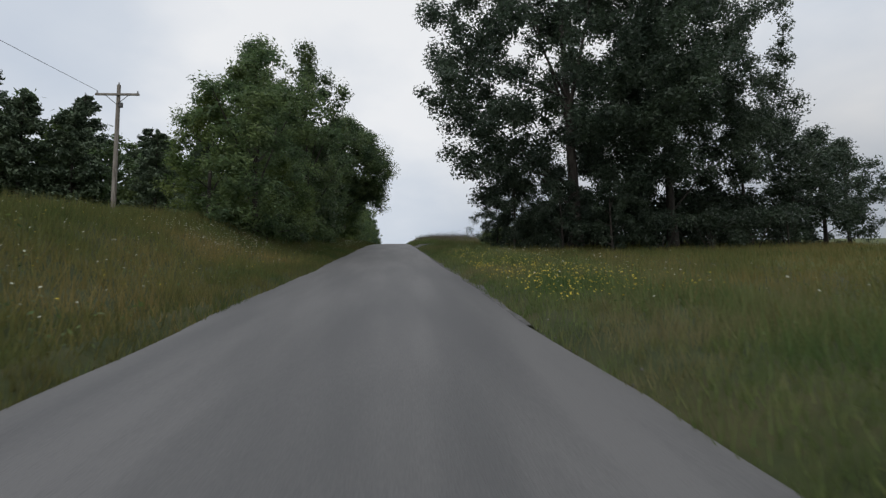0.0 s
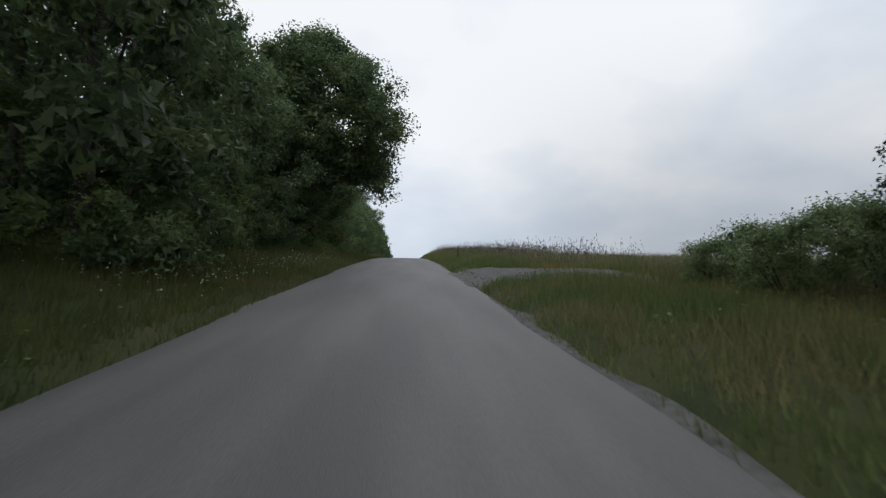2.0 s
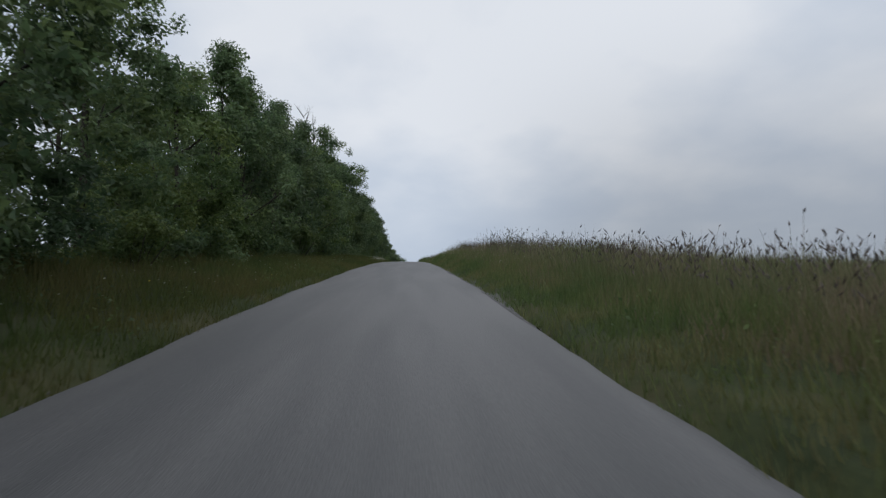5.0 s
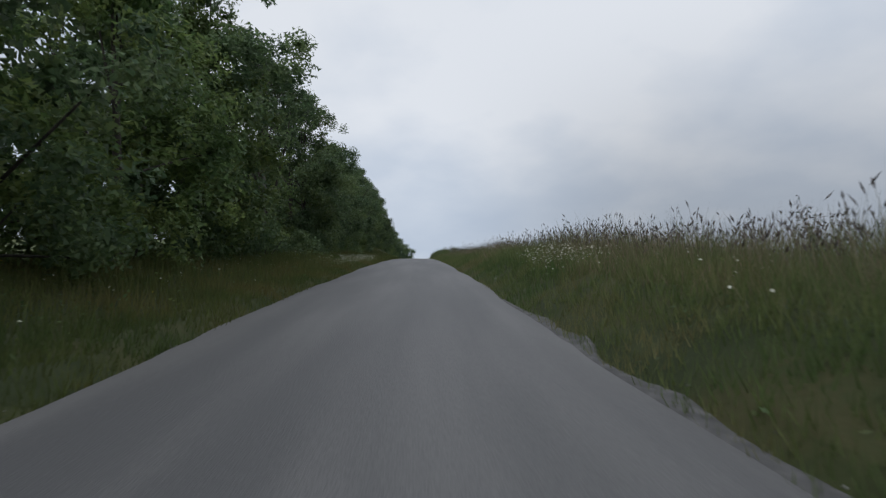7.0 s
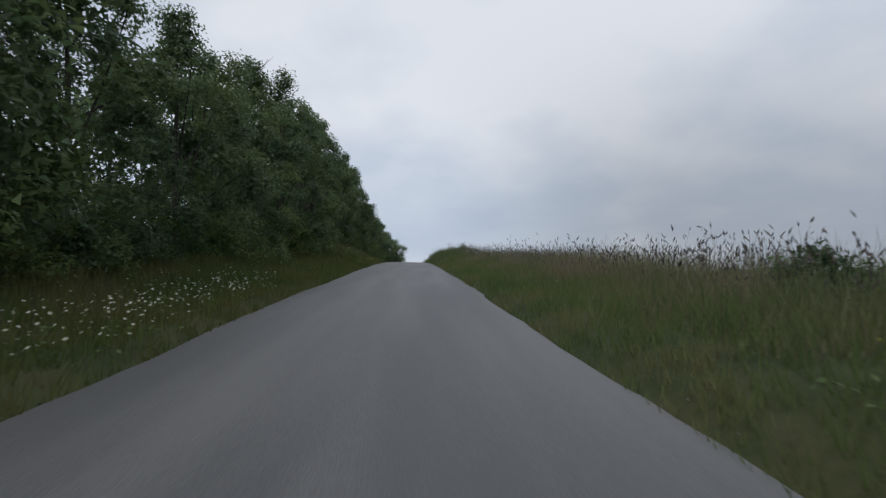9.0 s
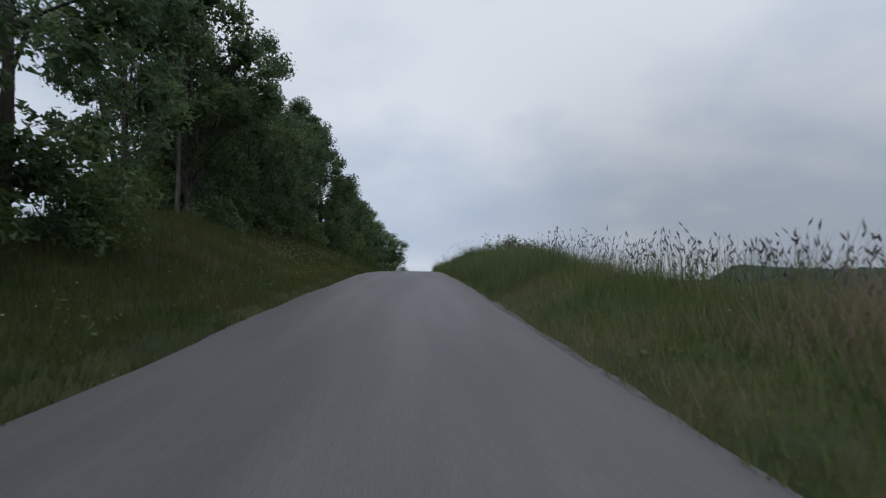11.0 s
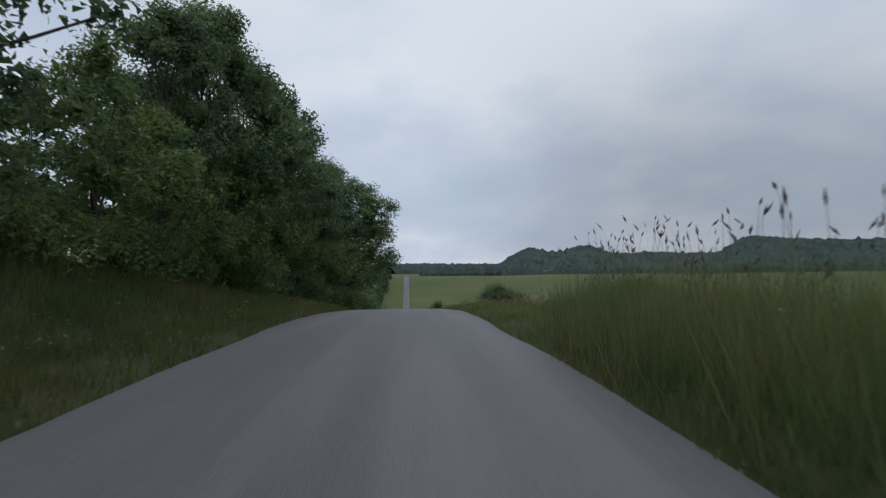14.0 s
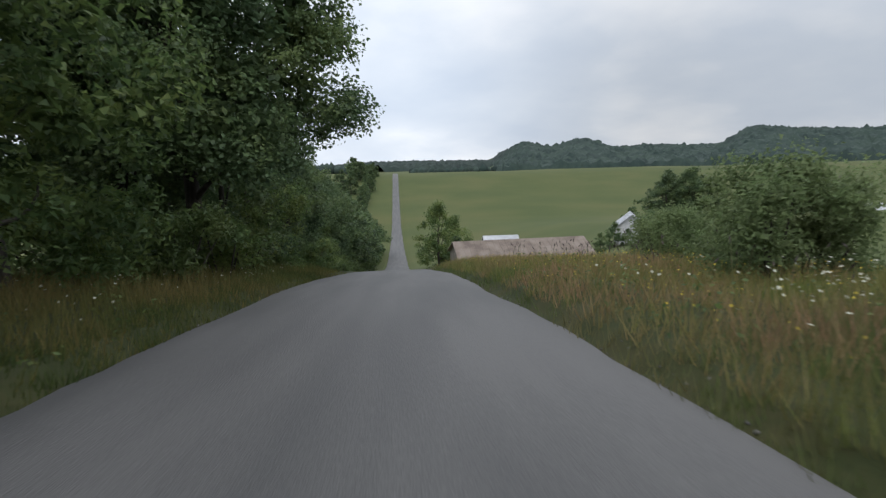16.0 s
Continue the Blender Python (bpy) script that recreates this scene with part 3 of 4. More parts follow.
# first clump and the great maples over the road
plant(ash, -7.1, 46, 1.28, 200, group=WOODS, width=0.92)
plant(ash, -7.0, 29.2, 0.84, 40, group=WOODS, width=1.22)
plant(cherry, -9.4, 29.5, 0.72, 10, group=WOODS)
plant(giant, -6.6, 74, 1.04, 310, group=WOODS, width=1.1)
plant(giant, -7.5, 289, 0.95, 70, group=WOODS, width=1.1)
plant(maple, -11.8, 284, 1.05, 75, group=WOODS)
plant(ash, -11.4, 292, 1.0, 15, group=WOODS)
plant(open_tree, -10.2, 235, 1.0, 20, group=WOODS)
plant(open_tree, -10.6, 205, 0.9, 200, group=WOODS)
plant(open_tree, -10.0, 262, 1.1, 250, group=WOODS)
plant(ash, -8.6, 159.5, 0.98, 110, group=WOODS)
plant(maple, -12.6, 214.5, 0.88, 130, group=WOODS)
plant(maple, -12.8, 220.5, 0.88, 10, group=WOODS)
plant(maple, -11.7, 229.8, 0.95, 290, group=WOODS)
plant(back, -14.2, 231.5, 0.95, 20, group=WOODS)
plant(back, -14.8, 225.5, 0.95, 150, group=WOODS)
plant(ash, -8.4, 139.4, 1.02, 70, group=WOODS)
plant(maple, -10.7, 226.3, 0.93, 200, group=WOODS)
plant(maple, -9.4, 241.5, 1.03, 35, group=WOODS)
plant(ash, -9.9, 237.6, 0.93, 300, group=WOODS, width=0.9)
plant(open_tree, -9.8, 209, 0.95, 120, group=WOODS)
plant(cherry, -8.4, 258.8, 0.72, 220, group=WOODS)
plant(maple, -10.4, 265.5, 0.74, 50, group=WOODS)
plant(open_tree, -10.0, 152.5, 0.98, 300, group=WOODS)
plant(ash, -7.7, 83.5, 0.84, 60, group=WOODS)
plant(ash, -7.7, 90.5, 0.88, 140, group=WOODS)
plant(maple, -9.8, 78.5, 0.95, 15, group=WOODS)
plant(maple, -10.4, 72.5, 1.0, 100, group=WOODS)
plant(cherry, -7.2, 78.5, 0.72, 30, group=WOODS)
plant(cherry, -8.0, 71.5, 0.72, 130, group=WOODS)
plant(maple, -9.2, 66.8, 0.9, 320, group=WOODS)


def row_height(y):
    return float(np.interp(y, [30, 44, 60, 80, 90, 118, 128, 134, 141, 146, 152, 161, 163, 174, 182, 192, 200, 222, 232, 246, 248, 254, 256, 266, 285],
                           [0.9, 0.98, 0.95, 0.85, 0.72, 0.82, 0.8, 1.02, 1.06, 0.9, 0.98, 0.96, 0.74, 0.7, 0.88, 0.88, 0.77, 0.74, 0.8, 0.9, 0.66, 0.66, 0.95, 1.0, 1.0]))


y = 36.0
while y < 281:
    kind = random.choice((maple, ash, cherry, maple, ash))
    if 255 < y < 277:
        kind = open_tree
    if not (68 < y < 87 or 142.5 < y < 156.5 or 199 < y < 210 or 225.5 < y < 246):
        set_back = -0.95 if 198 < y < 246 else 0.0
        plant(kind, random.uniform(-9.6, -8.2) + set_back, y, row_height(y) * random.uniform(0.93, 1.08), group=WOODS)
    y += random.uniform(4.6, 6.0)
y = 62.0
while y < 300:
    if not (147 < y < 159 or 201 < y < 212 or 229 < y < 241):
        plant(back, random.uniform(-15.5, -13), y, row_height(min(y, 280)) * random.uniform(0.85, 1.0) * (0.74 if 250 < y < 282 else 1.0), group=WOODS)
    y += random.uniform(5.5, 7.5)
y = 31.0
while y < 300:
    if 232 < y < 237.5 or 203 < y < 207:
        y = y + 2.4
        continue
    back_off = -0.7 if 200 < y < 244 else 0.0
    plant(random.choice((bush, bramble, bush)), random.uniform(-8.6, -7.2) + back_off, y, random.uniform(0.8, 1.3), group=SHRUBS)
    if random.random() < 0.15:
        plant(bush, random.uniform(-12.5, -10.5), y + 1, random.uniform(1.2, 1.6), group=SHRUBS)
    y += random.uniform(2.6, 3.9)
plant(dead, -10.2, 137.5, 1.0, 20)
plant(dead, -9.4, 139.5, 0.95, 120)
plant(dead, -9.2, 150.4, 0.8, 60, width=1.4)
plant(dead, -10.2, 153.5, 0.85, 250, width=1.3)
plant(dead, -9.6, 207.2, 0.7, 90)
plant(dead, -10, 186, 0.82, 200, width=1.6)
plant(sapling, 6.6, 222, 1.2, 10)
plant(sapling, 8.3, 222.5, 1.2, 90)
plant(sapling, 10.0, 223.5, 1.0, 170)
plant(bramble, 6.4, 159, 0.8, 60, label="low leafy bush among tall meadow grass")
for px, py, sc in ((-5.9, 282.5, 1.1), (-5.6, 285.5, 1.2), (-6.0, 289, 1.2), (-6.2, 72, 1.0), (-6.1, 75.5, 1.1)):
    plant(bush, px, py, sc, group=SHRUBS)
for px, py, sc in ((-6.6, 29.6, 1.1), (-6.5, 33.8, 1.2), (-6.3, 45.6, 1.2), (-6.3, 49, 1.1)):
    plant(bramble, px, py, sc, group=SHRUBS)
for px, py, sc in ((-8.2, 259.5, 0.8), (-8.5, 264, 0.85), (-7.0, 35.5, 0.55), (-7.2, 40, 0.55), (-7.6, 51, 0.5), (-7.8, 56, 0.55), (-8.2, 161, 0.55), (-11.5, 150, 0.72), (-11.5, 155, 0.75), (-11, 146, 0.65), (-10.5, 80, 0.6), (-10.8, 86, 0.6), (-8.2, 253, 0.6), (-8.4, 269, 0.82), (-8.0, 274, 0.85), (-7.6, 278.5, 0.9)):
    plant(cherry, px, py, sc, group=WOODS)
# woods going down the hill beyond
HEDGEROW = "trees of the woods down the hill"
y = 295.0
while y < 440:
    near = y < 334
    kind = random.choice((maple, ash, cherry)) if near else random.choice((back, hedge))
    plant(kind, random.uniform(-9.2, -8.2), y, random.uniform(0.88, 1.0) if kind != hedge else random.uniform(1.3, 1.6), group=HEDGEROW)
    plant(back, random.uniform(-16, -13), y + 2, random.uniform(0.95, 1.15), group=HEDGEROW)
    plant(bush, random.uniform(-6.2, -5.4), y + 1, random.uniform(0.8, 1.2), group=SHRUBS)
    y += random.uniform(5.2, 6.8)
while y < 690:
    plant(far_hedge, random.uniform(-19, -15), y, random.uniform(0.9, 1.3), group=HEDGEROW)
    plant(far_hedge, random.uniform(-34, -22), y + 4, random.uniform(1.1, 1.6), group=HEDGEROW)
    y += random.uniform(8, 13)
# pines on the left bank
for px, py, sc in ((-39, 47, 1.4), (-44, 47, 1.35), (-34.5, 45, 1.2), (-36.5, 51, 1.5), (-48, 52, 1.4), (-30.5, 48, 1.1), (-27.5, 50, 1.05), (-23.5, 56, 1.0), (-20, 62, 1.05), (-17, 60, 0.8), (-31, 58, 1.35), (-42, 56, 1.45), (-26, 66, 1.1), (-15.5, 47, 0.75), (-20.5, 50, 0.85)):
    plant(pine, px, py, sc, group="pines on the bank")
for px, py, sc in ((-36, 49, 0.95), (-41.5, 50, 1.0), (-33, 52, 1.0), (-30.5, 54, 0.9), (-25.5, 53, 0.72), (-21.5, 54, 0.7), (-47, 55, 0.9), (-33, 47, 0.7), (-18.5, 55, 0.72), (-46, 60, 0.9), (-38, 64, 0.85), (-31, 68, 0.85), (-24, 70, 0.8), (-18, 72, 0.85), (-52, 58, 0.9), (-13.5, 55, 0.75)):
    plant(back, px, py, sc, group=WOODS)
# great oaks beside the road
plant(oak, 11.4, 34.5, 1.0, 270, group="roadside oaks", width=1.05)
plant(oak, 18.5, 36.0, 0.97, 170, group="roadside oaks", width=0.82)
plant(elm, 25.2, 38, 0.98, 60)
plant(elm, 29, 38.5, 0.9, 200)
plant(elm, 33, 40.5, 0.86, 140)
plant(elm, 38, 44, 0.84, 250)
for px, py, sc in ((11.2, 39, 1.2), (13.8, 38.5, 1.1), (16.5, 38, 1.2), (19, 38.5, 1.1), (21.5, 39, 1.15), (24, 40.5, 1.0), (27, 41.5, 1.2), (31, 43, 1.2)):
    plant(underwood, px, py, sc * 1.35, group="undergrowth below the oaks")
for px, py, sc in ((8.2, 48.3, 0.62), (10, 49, 0.85), (12.6, 49, 1.15), (15.3, 48.5, 1.0), (18, 48.5, 1.2), (8.3, 45, 0.85), (11, 45.5, 1.1)):
    plant(thicket, px, py, sc, group="light green roadside bushes", label="light green leafy bush at the field edge")
for px, py, sc in ((9.6, 41.5, 0.95), (11.8, 41, 1.1), (10.4, 38.2, 0.6), (12.6, 38.0, 0.7), (15.2, 37.6, 0.65), (18, 37.4, 0.75), (21, 37, 0.9), (14.0, 40, 1.1), (17.8, 39.5, 1.1), (21, 39.5, 1.15), (24, 40, 1.1),
                   (7.2, 33.2, 1.0), (9.5, 31.2, 1.0), (12.2, 30.6, 0.95), (6.7, 36.3, 0.82), (15.2, 31, 0.65), (18.6, 31.5, 0.65), (22, 33, 0.7), (25.5, 34.5, 0.75)):
    plant(underwood if px > 13 else elm, px, py, sc * (0.48 if px < 13 else 1.9), group="undergrowth below the oaks", label="bushy dark green young tree growing below the oaks")
# farm bushes beyond the crest
for px, py, sc in ((6.6, 276.6, 1.08), (7.6, 277.2, 1.0), (8.4, 284, 0.9), (9.8, 285.5, 0.95), (12.0, 278.2, 0.75), (13.4, 277, 0.8), (15.2, 279, 0.85), (17.5, 281, 0.8), (17.7, 300, 1.35), (19.8, 301, 1.1), (15.6, 301, 0.9)):
    plant(thicket, px, py, sc, group="bushes at the hay meadow")
for px, py, sc in ((11.8, 353.5, 0.42), (14.2, 354, 0.3), (26, 353.5, 0.34), (9.8, 362, 0.7), (46, 375, 0.8), (36.5, 360, 0.55), (41.5, 357.5, 0.62), (33, 357, 0.4), (21, 358, 0.42), (24.5, 359, 0.38), (27.5, 358.5, 0.44), (30.5, 358, 0.36), (37.6, 357, 0.36), (84, 370, 0.55), (74, 366, 0.5), (79, 367, 0.42), (300, 735, 1.1), (316, 737, 0.9), (338, 740, 1.0), (372, 742, 0.8)):
    plant(hedge if py < 370 else far_hedge, px, py, sc, group="trees near the farm")

FARM = "trees near the farm"
plant(cherry, 7.0, 366, 1.2, 20, group=FARM, label="dense green roadside tree in the valley", width=1.05)
plant(cherry, 10.2, 372, 1.0, 110, group=FARM, label="dense green roadside tree in the valley", width=1.1)
for kind, px, py, sc, turn in ((maple, 65, 400, 1.0, 40), (maple, 71, 401, 1.08, 200), (cherry, 77.5, 402, 1.15, 150), (back, 68, 405, 1.05, 80), (back, 75, 406, 1.08, 310)):
    plant(kind, px, py, sc, turn, group=FARM, label="broad dark green tree in the valley field", width=1.4)


# ---- grasses ----
def blades(rng, x, y, height, width, lean=0.5):
    """One thin bent triangle pair a blade."""
    n = len(x)
    base = np.stack([x, y, ground_z(x, y) - 0.02], 1)
    a = rng.uniform(0, 2 * np.pi, n)
    side = np.stack([np.cos(a), np.sin(a), np.zeros(n)], 1) * (width / 2)[:, None]
    b = rng.uniform(0, 2 * np.pi, n)
    over = np.stack([np.cos(b), np.sin(b), np.zeros(n)], 1) * (height * lean * rng.uniform(0.2, 1.2, n))[:, None]
    tip = base + over
    tip[:, 2] += height
    return np.stack([base - side, base + side, tip], 1).reshape(-1, 3)


def strip(rng, n, x0, x1, y0, y1):
    return rng.uniform(x0, x1, n), rng.uniform(y0, y1, n)


def tufts(rng, n, per, x0, x1, y0, y1, spread):
    cx, cy = strip(rng, n, x0, x1, y0, y1)
    x = np.repeat(cx, per) + rng.normal(0, spread, n * per)
    y = np.repeat(cy, per) + rng.normal(0, spread, n * per)
    return np.clip(x, min(x0, x1), max(x0, x1)), y


def fringe(rng, n, per, x0, x1, y0, y1, spread):
    """Tufts that thin out away from the road and have no hard edge."""
    cx = x0 + (x1 - x0) * rng.uniform(0, 1, n) ** 1.5
    cy = rng.uniform(y0, y1, n) + rng.normal(0, 1, n) * np.abs(cx - x0) * 0.25
    return np.repeat(cx, per) + rng.normal(0, spread, n * per), np.repeat(cy, per) + rng.normal(0, spread, n * per)


def clear_of_drive(x, y):
    d = (np.abs(x - 4.4) / 3.6) ** 4 + (np.abs(y - 52.7) / 3.4) ** 4
    return d > 0.75 + 0.45 * np.sin(x * 3.1 + y * 2.3) * np.sin(x * 1.7 - y * 4.1)


def grass_object(name, verts, mat, label):
    me = mesh_of(name, verts, np.arange(len(verts)).reshape(-1, 3), mat)
    return tagged(new(name, me), label, "grass", kind="stuff")


def build_grass():
    rng = np.random.default_rng(9)
    # left verge and bank
    x, y = tufts(rng, 30000, 9, -9.8, LEFT_EDGE - 0.05, 2, 300, 0.2)
    d = LEFT_EDGE - x
    h = (0.2 + 0.3 * smooth(d / 2.0)) * rng.uniform(0.6, 1.35, len(x))
    w = rng.uniform(0.012, 0.03, len(x))
    # open ends get the brighter grass; the rest has tree shade painted in
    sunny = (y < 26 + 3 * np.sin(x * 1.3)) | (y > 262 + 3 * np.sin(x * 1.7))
    for name, some, grass, label in (("bank_grass", ~sunny, M_BANK_SHADE, "uncut olive grass on the roadside bank, tree shade in its colour"), ("hill_grass", sunny, M_LAWN, "uncut yellow-green grass on the open bank")):
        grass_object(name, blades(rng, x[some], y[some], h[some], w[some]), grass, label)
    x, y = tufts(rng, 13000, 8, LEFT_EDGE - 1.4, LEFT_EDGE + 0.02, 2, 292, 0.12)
    grass_object("edge_grass", blades(rng, x, y, rng.uniform(0.12, 0.36, len(x)), rng.uniform(0.01, 0.024, len(x))), M_BANK_SHADE, "short thick grass along the bank's road edge, tree shade in its colour")
    x, y = tufts(rng, 6500, 8, RIGHT_EDGE + 0.03, RIGHT_EDGE + 1.2, 2, 304, 0.1)
    ok = clear_of_drive(x, y)
    x, y = x[ok], y[ok]
    grass_object("edge_grass", blades(rng, x, y, rng.uniform(0.12, 0.34, len(x)), rng.uniform(0.01, 0.024, len(x))), M_GRASS, "short thick grass along the verge's road edge")
    x, y = fringe(rng, 5000, 8, -9.0, -27, 2, 46, 0.25)
    grass_object("hillside_grass", blades(rng, x, y, rng.uniform(0.35, 0.8, len(x)), rng.uniform(0.02, 0.04, len(x))), M_LAWN, "rough yellow-green grass on the open hillside")
    # right verge, short beside the road
    x, y = tufts(rng, 19000, 9, RIGHT_EDGE + 0.05, 5.2, 2, 272, 0.18)
    ok = clear_of_drive(x, y)
    x, y = x[ok], y[ok]
    h = (0.2 + 0.3 * smooth((x - RIGHT_EDGE) / 2.5)) * rng.uniform(0.6, 1.35, len(x))
    grass_object("verge_grass", blades(rng, x, y, h, rng.uniform(0.012, 0.03, len(x))), M_GRASS, "short green grass on the road verge")
    # tall meadow grass
    x, y = tufts(rng, 20000, 8, 3.2, 10.5, 58, 268, 0.2)
    h = (0.42 + 0.58 * smooth((x - 3.2) / 2.0)) * rng.uniform(0.5, 1.25, len(x)) * (1 + 0.3 * rng_noise(x * 22, y * 16, 5.0) + 0.22 * np.sin(x * 1.9 + 1.3 * np.sin(y * 0.9)) * np.sin(y * 1.3)) * np.interp(y, [57, 64, 95, 200, 206, 236, 246, 256], [0.4, 0.78, 1.0, 1.0, 0.8, 0.8, 0.5, 0.4]) * (1 - 0.58 * smooth((x - 4.7) / 0.8) * ((y > 194) & (y < 256)))
    grass_object("tall_grass", blades(rng, x, y, h, rng.uniform(0.01, 0.024, len(x)), 0.6), M_TALL, "tall reddish-green meadow grass beside the road")
    x, y = np.concatenate([tufts(rng, 3600, 9, 2.25, 5.4, 198, 236, 0.16), tufts(rng, 420, 9, 3.2, 5.6, 242, 248, 0.16)], 1)
    h = rng.uniform(0.5, 1.0, len(x)) * (1 + 0.3 * np.sin(y * 1.1) * np.sin(x * 2.1 + 0.4 * y)) * np.interp(y, [198, 219, 225, 237, 241, 248, 252], [1, 1, 0.66, 0.62, 1, 1, 1]) * (1 - 0.4 * smooth((x - 4.2) / 0.8) * (y < 207))
    grass_object("mound_grass", blades(rng, x, y, h, rng.uniform(0.008, 0.017, len(x)), 0.4), M_FRESH, "lush light green tall grass crowding the road edge")
    x, y = tufts(rng, 560, 9, 2.1, 4.4, 236.5, 242.3, 0.14)
    grass_object("crest_grass", blades(rng, x, y, rng.uniform(0.6, 1.25, len(x)), rng.uniform(0.008, 0.017, len(x)), 0.4), M_GRASS, "tall light green grass clump on the road's crest")
    x, y = tufts(rng, 700, 9, 3.0, 8.0, 259, 267.5, 0.16)
    grass_object("slope_grass", blades(rng, x, y, rng.uniform(0.4, 0.8, len(x)), rng.uniform(0.008, 0.018, len(x)), 0.5), M_LAWN, "tall yellow-green grass before the hay meadow")
    x, y = fringe(rng, 6500, 8, 9.0, 30, 44, 118, 0.25)
    grass_object("field_grass", blades(rng, x, y, rng.uniform(0.35, 0.85, len(x)), rng.uniform(0.015, 0.035, len(x))), M_TALL, "tall green meadow grass in the field")
    x, y = fringe(rng, 11000, 8, 4.6, 34, 4, 61, 0.25)
    ok = clear_of_drive(x, y)
    x, y = x[ok], y[ok]
    grass_object("lawn_grass", blades(rng, x, y, rng.uniform(0.2, 0.5, len(x)), rng.uniform(0.015, 0.035, len(x))), M_LAWN, "yellow-green rough grass in front of the oaks")
    x, y = np.concatenate([tufts(rng, 8000, 8, 2.3, 14, 264, 300, 0.25), tufts(rng, 6000, 8, 3.6, 34, 266, 328, 0.3)], 1)
    grass_object("hay_grass", blades(rng, x, y, rng.uniform(0.2, 0.52, len(x)), rng.uniform(0.01, 0.022, len(x)), 0.6), M_HAY, "reddish unmown hay meadow grass on the slope")


def build_seed_stems():
    """Stems with slender seed heads that stand above the grass."""
    rng = np.random.default_rng(12)
    n = 40000
    x, y = 4.6 + rng.uniform(0, 1, n) ** 1.4 * 6.0, rng.uniform(57, 292, n)
    h = rng.uniform(0.5, 1.05, n) + 0.36 * np.clip(rng.normal(0, 0.6, n), 0, 1.5)
    x[:24], y[:24], h[:24] = rng.uniform(6.3, 10, 24), rng.uniform(54, 60, 24), rng.uniform(1.2, 1.6, 24)
    x[24:150], y[24:150], h[24:150] = rng.normal(4.4, 0.55, 126), rng.normal(245, 1.6, 126), rng.uniform(1.0, 2.2, 126)
    x[150:230], y[150:230], h[150:230] = rng.normal(5.6, 0.7, 80), rng.normal(115.5, 2.0, 80), rng.uniform(1.1, 1.75, 80)
    x[230:300], y[230:300], h[230:300] = rng.normal(7.2, 0.8, 70), rng.normal(243, 2.0, 70), rng.uniform(1.0, 1.8, 70)
    x[300:390], y[300:390], h[300:390] = rng.normal(4.5, 0.7, 90), rng.normal(227.5, 1.3, 90), rng.uniform(1.1, 2.0, 90)
    x[390:480], y[390:480], h[390:480] = rng.uniform(2.3, 4.6, 90), rng.uniform(236, 242.3, 90), rng.uniform(1.0, 1.6, 90)
    x[480:560], y[480:560], h[480:560] = rng.uniform(4.0, 8.0, 80), rng.uniform(257, 266, 80), rng.uniform(1.0, 1.7, 80)
    base = np.stack([x, y, ground_z(x, y) - 0.02], 1)
    keep = rng.uniform(0, 1, n) < 0.55 + 0.6 * rng_noise(x * 25, y * 14, 2.0)
    keep &= (x < 5.0) | (y < 195) | (rng.uniform(0, 1, n) < 0.4)
    keep[:560] = True
    keep &= (np.arange(n) < 560) | (y < 246) | (rng.uniform(0, 1, n) < 0.25)
    x, y, h = x[keep], y[keep], np.interp(y[keep], [57, 85, 238, 252], [0.88, 1.0, 1.0, 0.7]) * h[keep] * (1 + 0.18 * rng_noise(x[keep] * 18, y[keep] * 11, 7.0))
    n = len(x)
    base = base[keep]
    a = rng.uniform(0, 6.28, n)
    lean = np.stack([np.cos(a), np.sin(a), np.zeros(n)], 1) * (h * rng.uniform(0.03, 0.28, n))[:, None]
    top = base + lean
    top[:, 2] += h
    mid = base + lean * 0.3
    mid[:, 2] += h * 0.55
    s = np.stack([np.sin(a), -np.cos(a), np.zeros(n)], 1) * 0.004
    stem = np.stack([base - s, base + s, mid + s, mid - s, mid - s, mid + s, top + s * 0.5, top - s * 0.5], 1).reshape(-1, 3)
    me = mesh_of("grass_stems", stem, np.arange(len(stem)).reshape(-1, 4), M_TALL)
    tagged(new("grass_stems", me), "thin upright stems of flowering meadow grass", "grass", kind="stuff")
    # heads: three-sided spindles
    d = top - mid
    d /= np.linalg.norm(d, axis=1)[:, None]
    droop = d + np.stack([np.cos(a), np.sin(a), np.zeros(n)], 1) * rng.uniform(0, 0.7, n)[:, None]
    droop /= np.linalg.norm(droop, axis=1)[:, None]
    ln_ = rng.uniform(0.09, 0.2, n)[:, None]
    w = rng.uniform(0.011, 0.021, n)[:, None]
    u = np.cross(droop, np.array([0.3, 0.2, 1.0]))
    u /= np.linalg.norm(u, axis=1)[:, None]
    v = np.cross(droop, u)
    bot, tip, cen = top, top + droop * ln_, top + droop * ln_ * 0.45
    r = [cen + u * w, cen - (u * 0.5 - v * 0.87) * w, cen - (u * 0.5 + v * 0.87) * w]
    tri = []
    for k in range(3):
        tri += [bot, r[k], r[(k + 1) % 3], tip, r[(k + 1) % 3], r[k]]
    verts = np.stack(tri, 1).reshape(-1, 3)
    me = mesh_of("seed_heads", verts, np.arange(len(verts)).reshape(-1, 3), M_SEED)
    tagged(new("seed_heads", me), "brownish slender seed heads of meadow grass", "grass", kind="stuff")


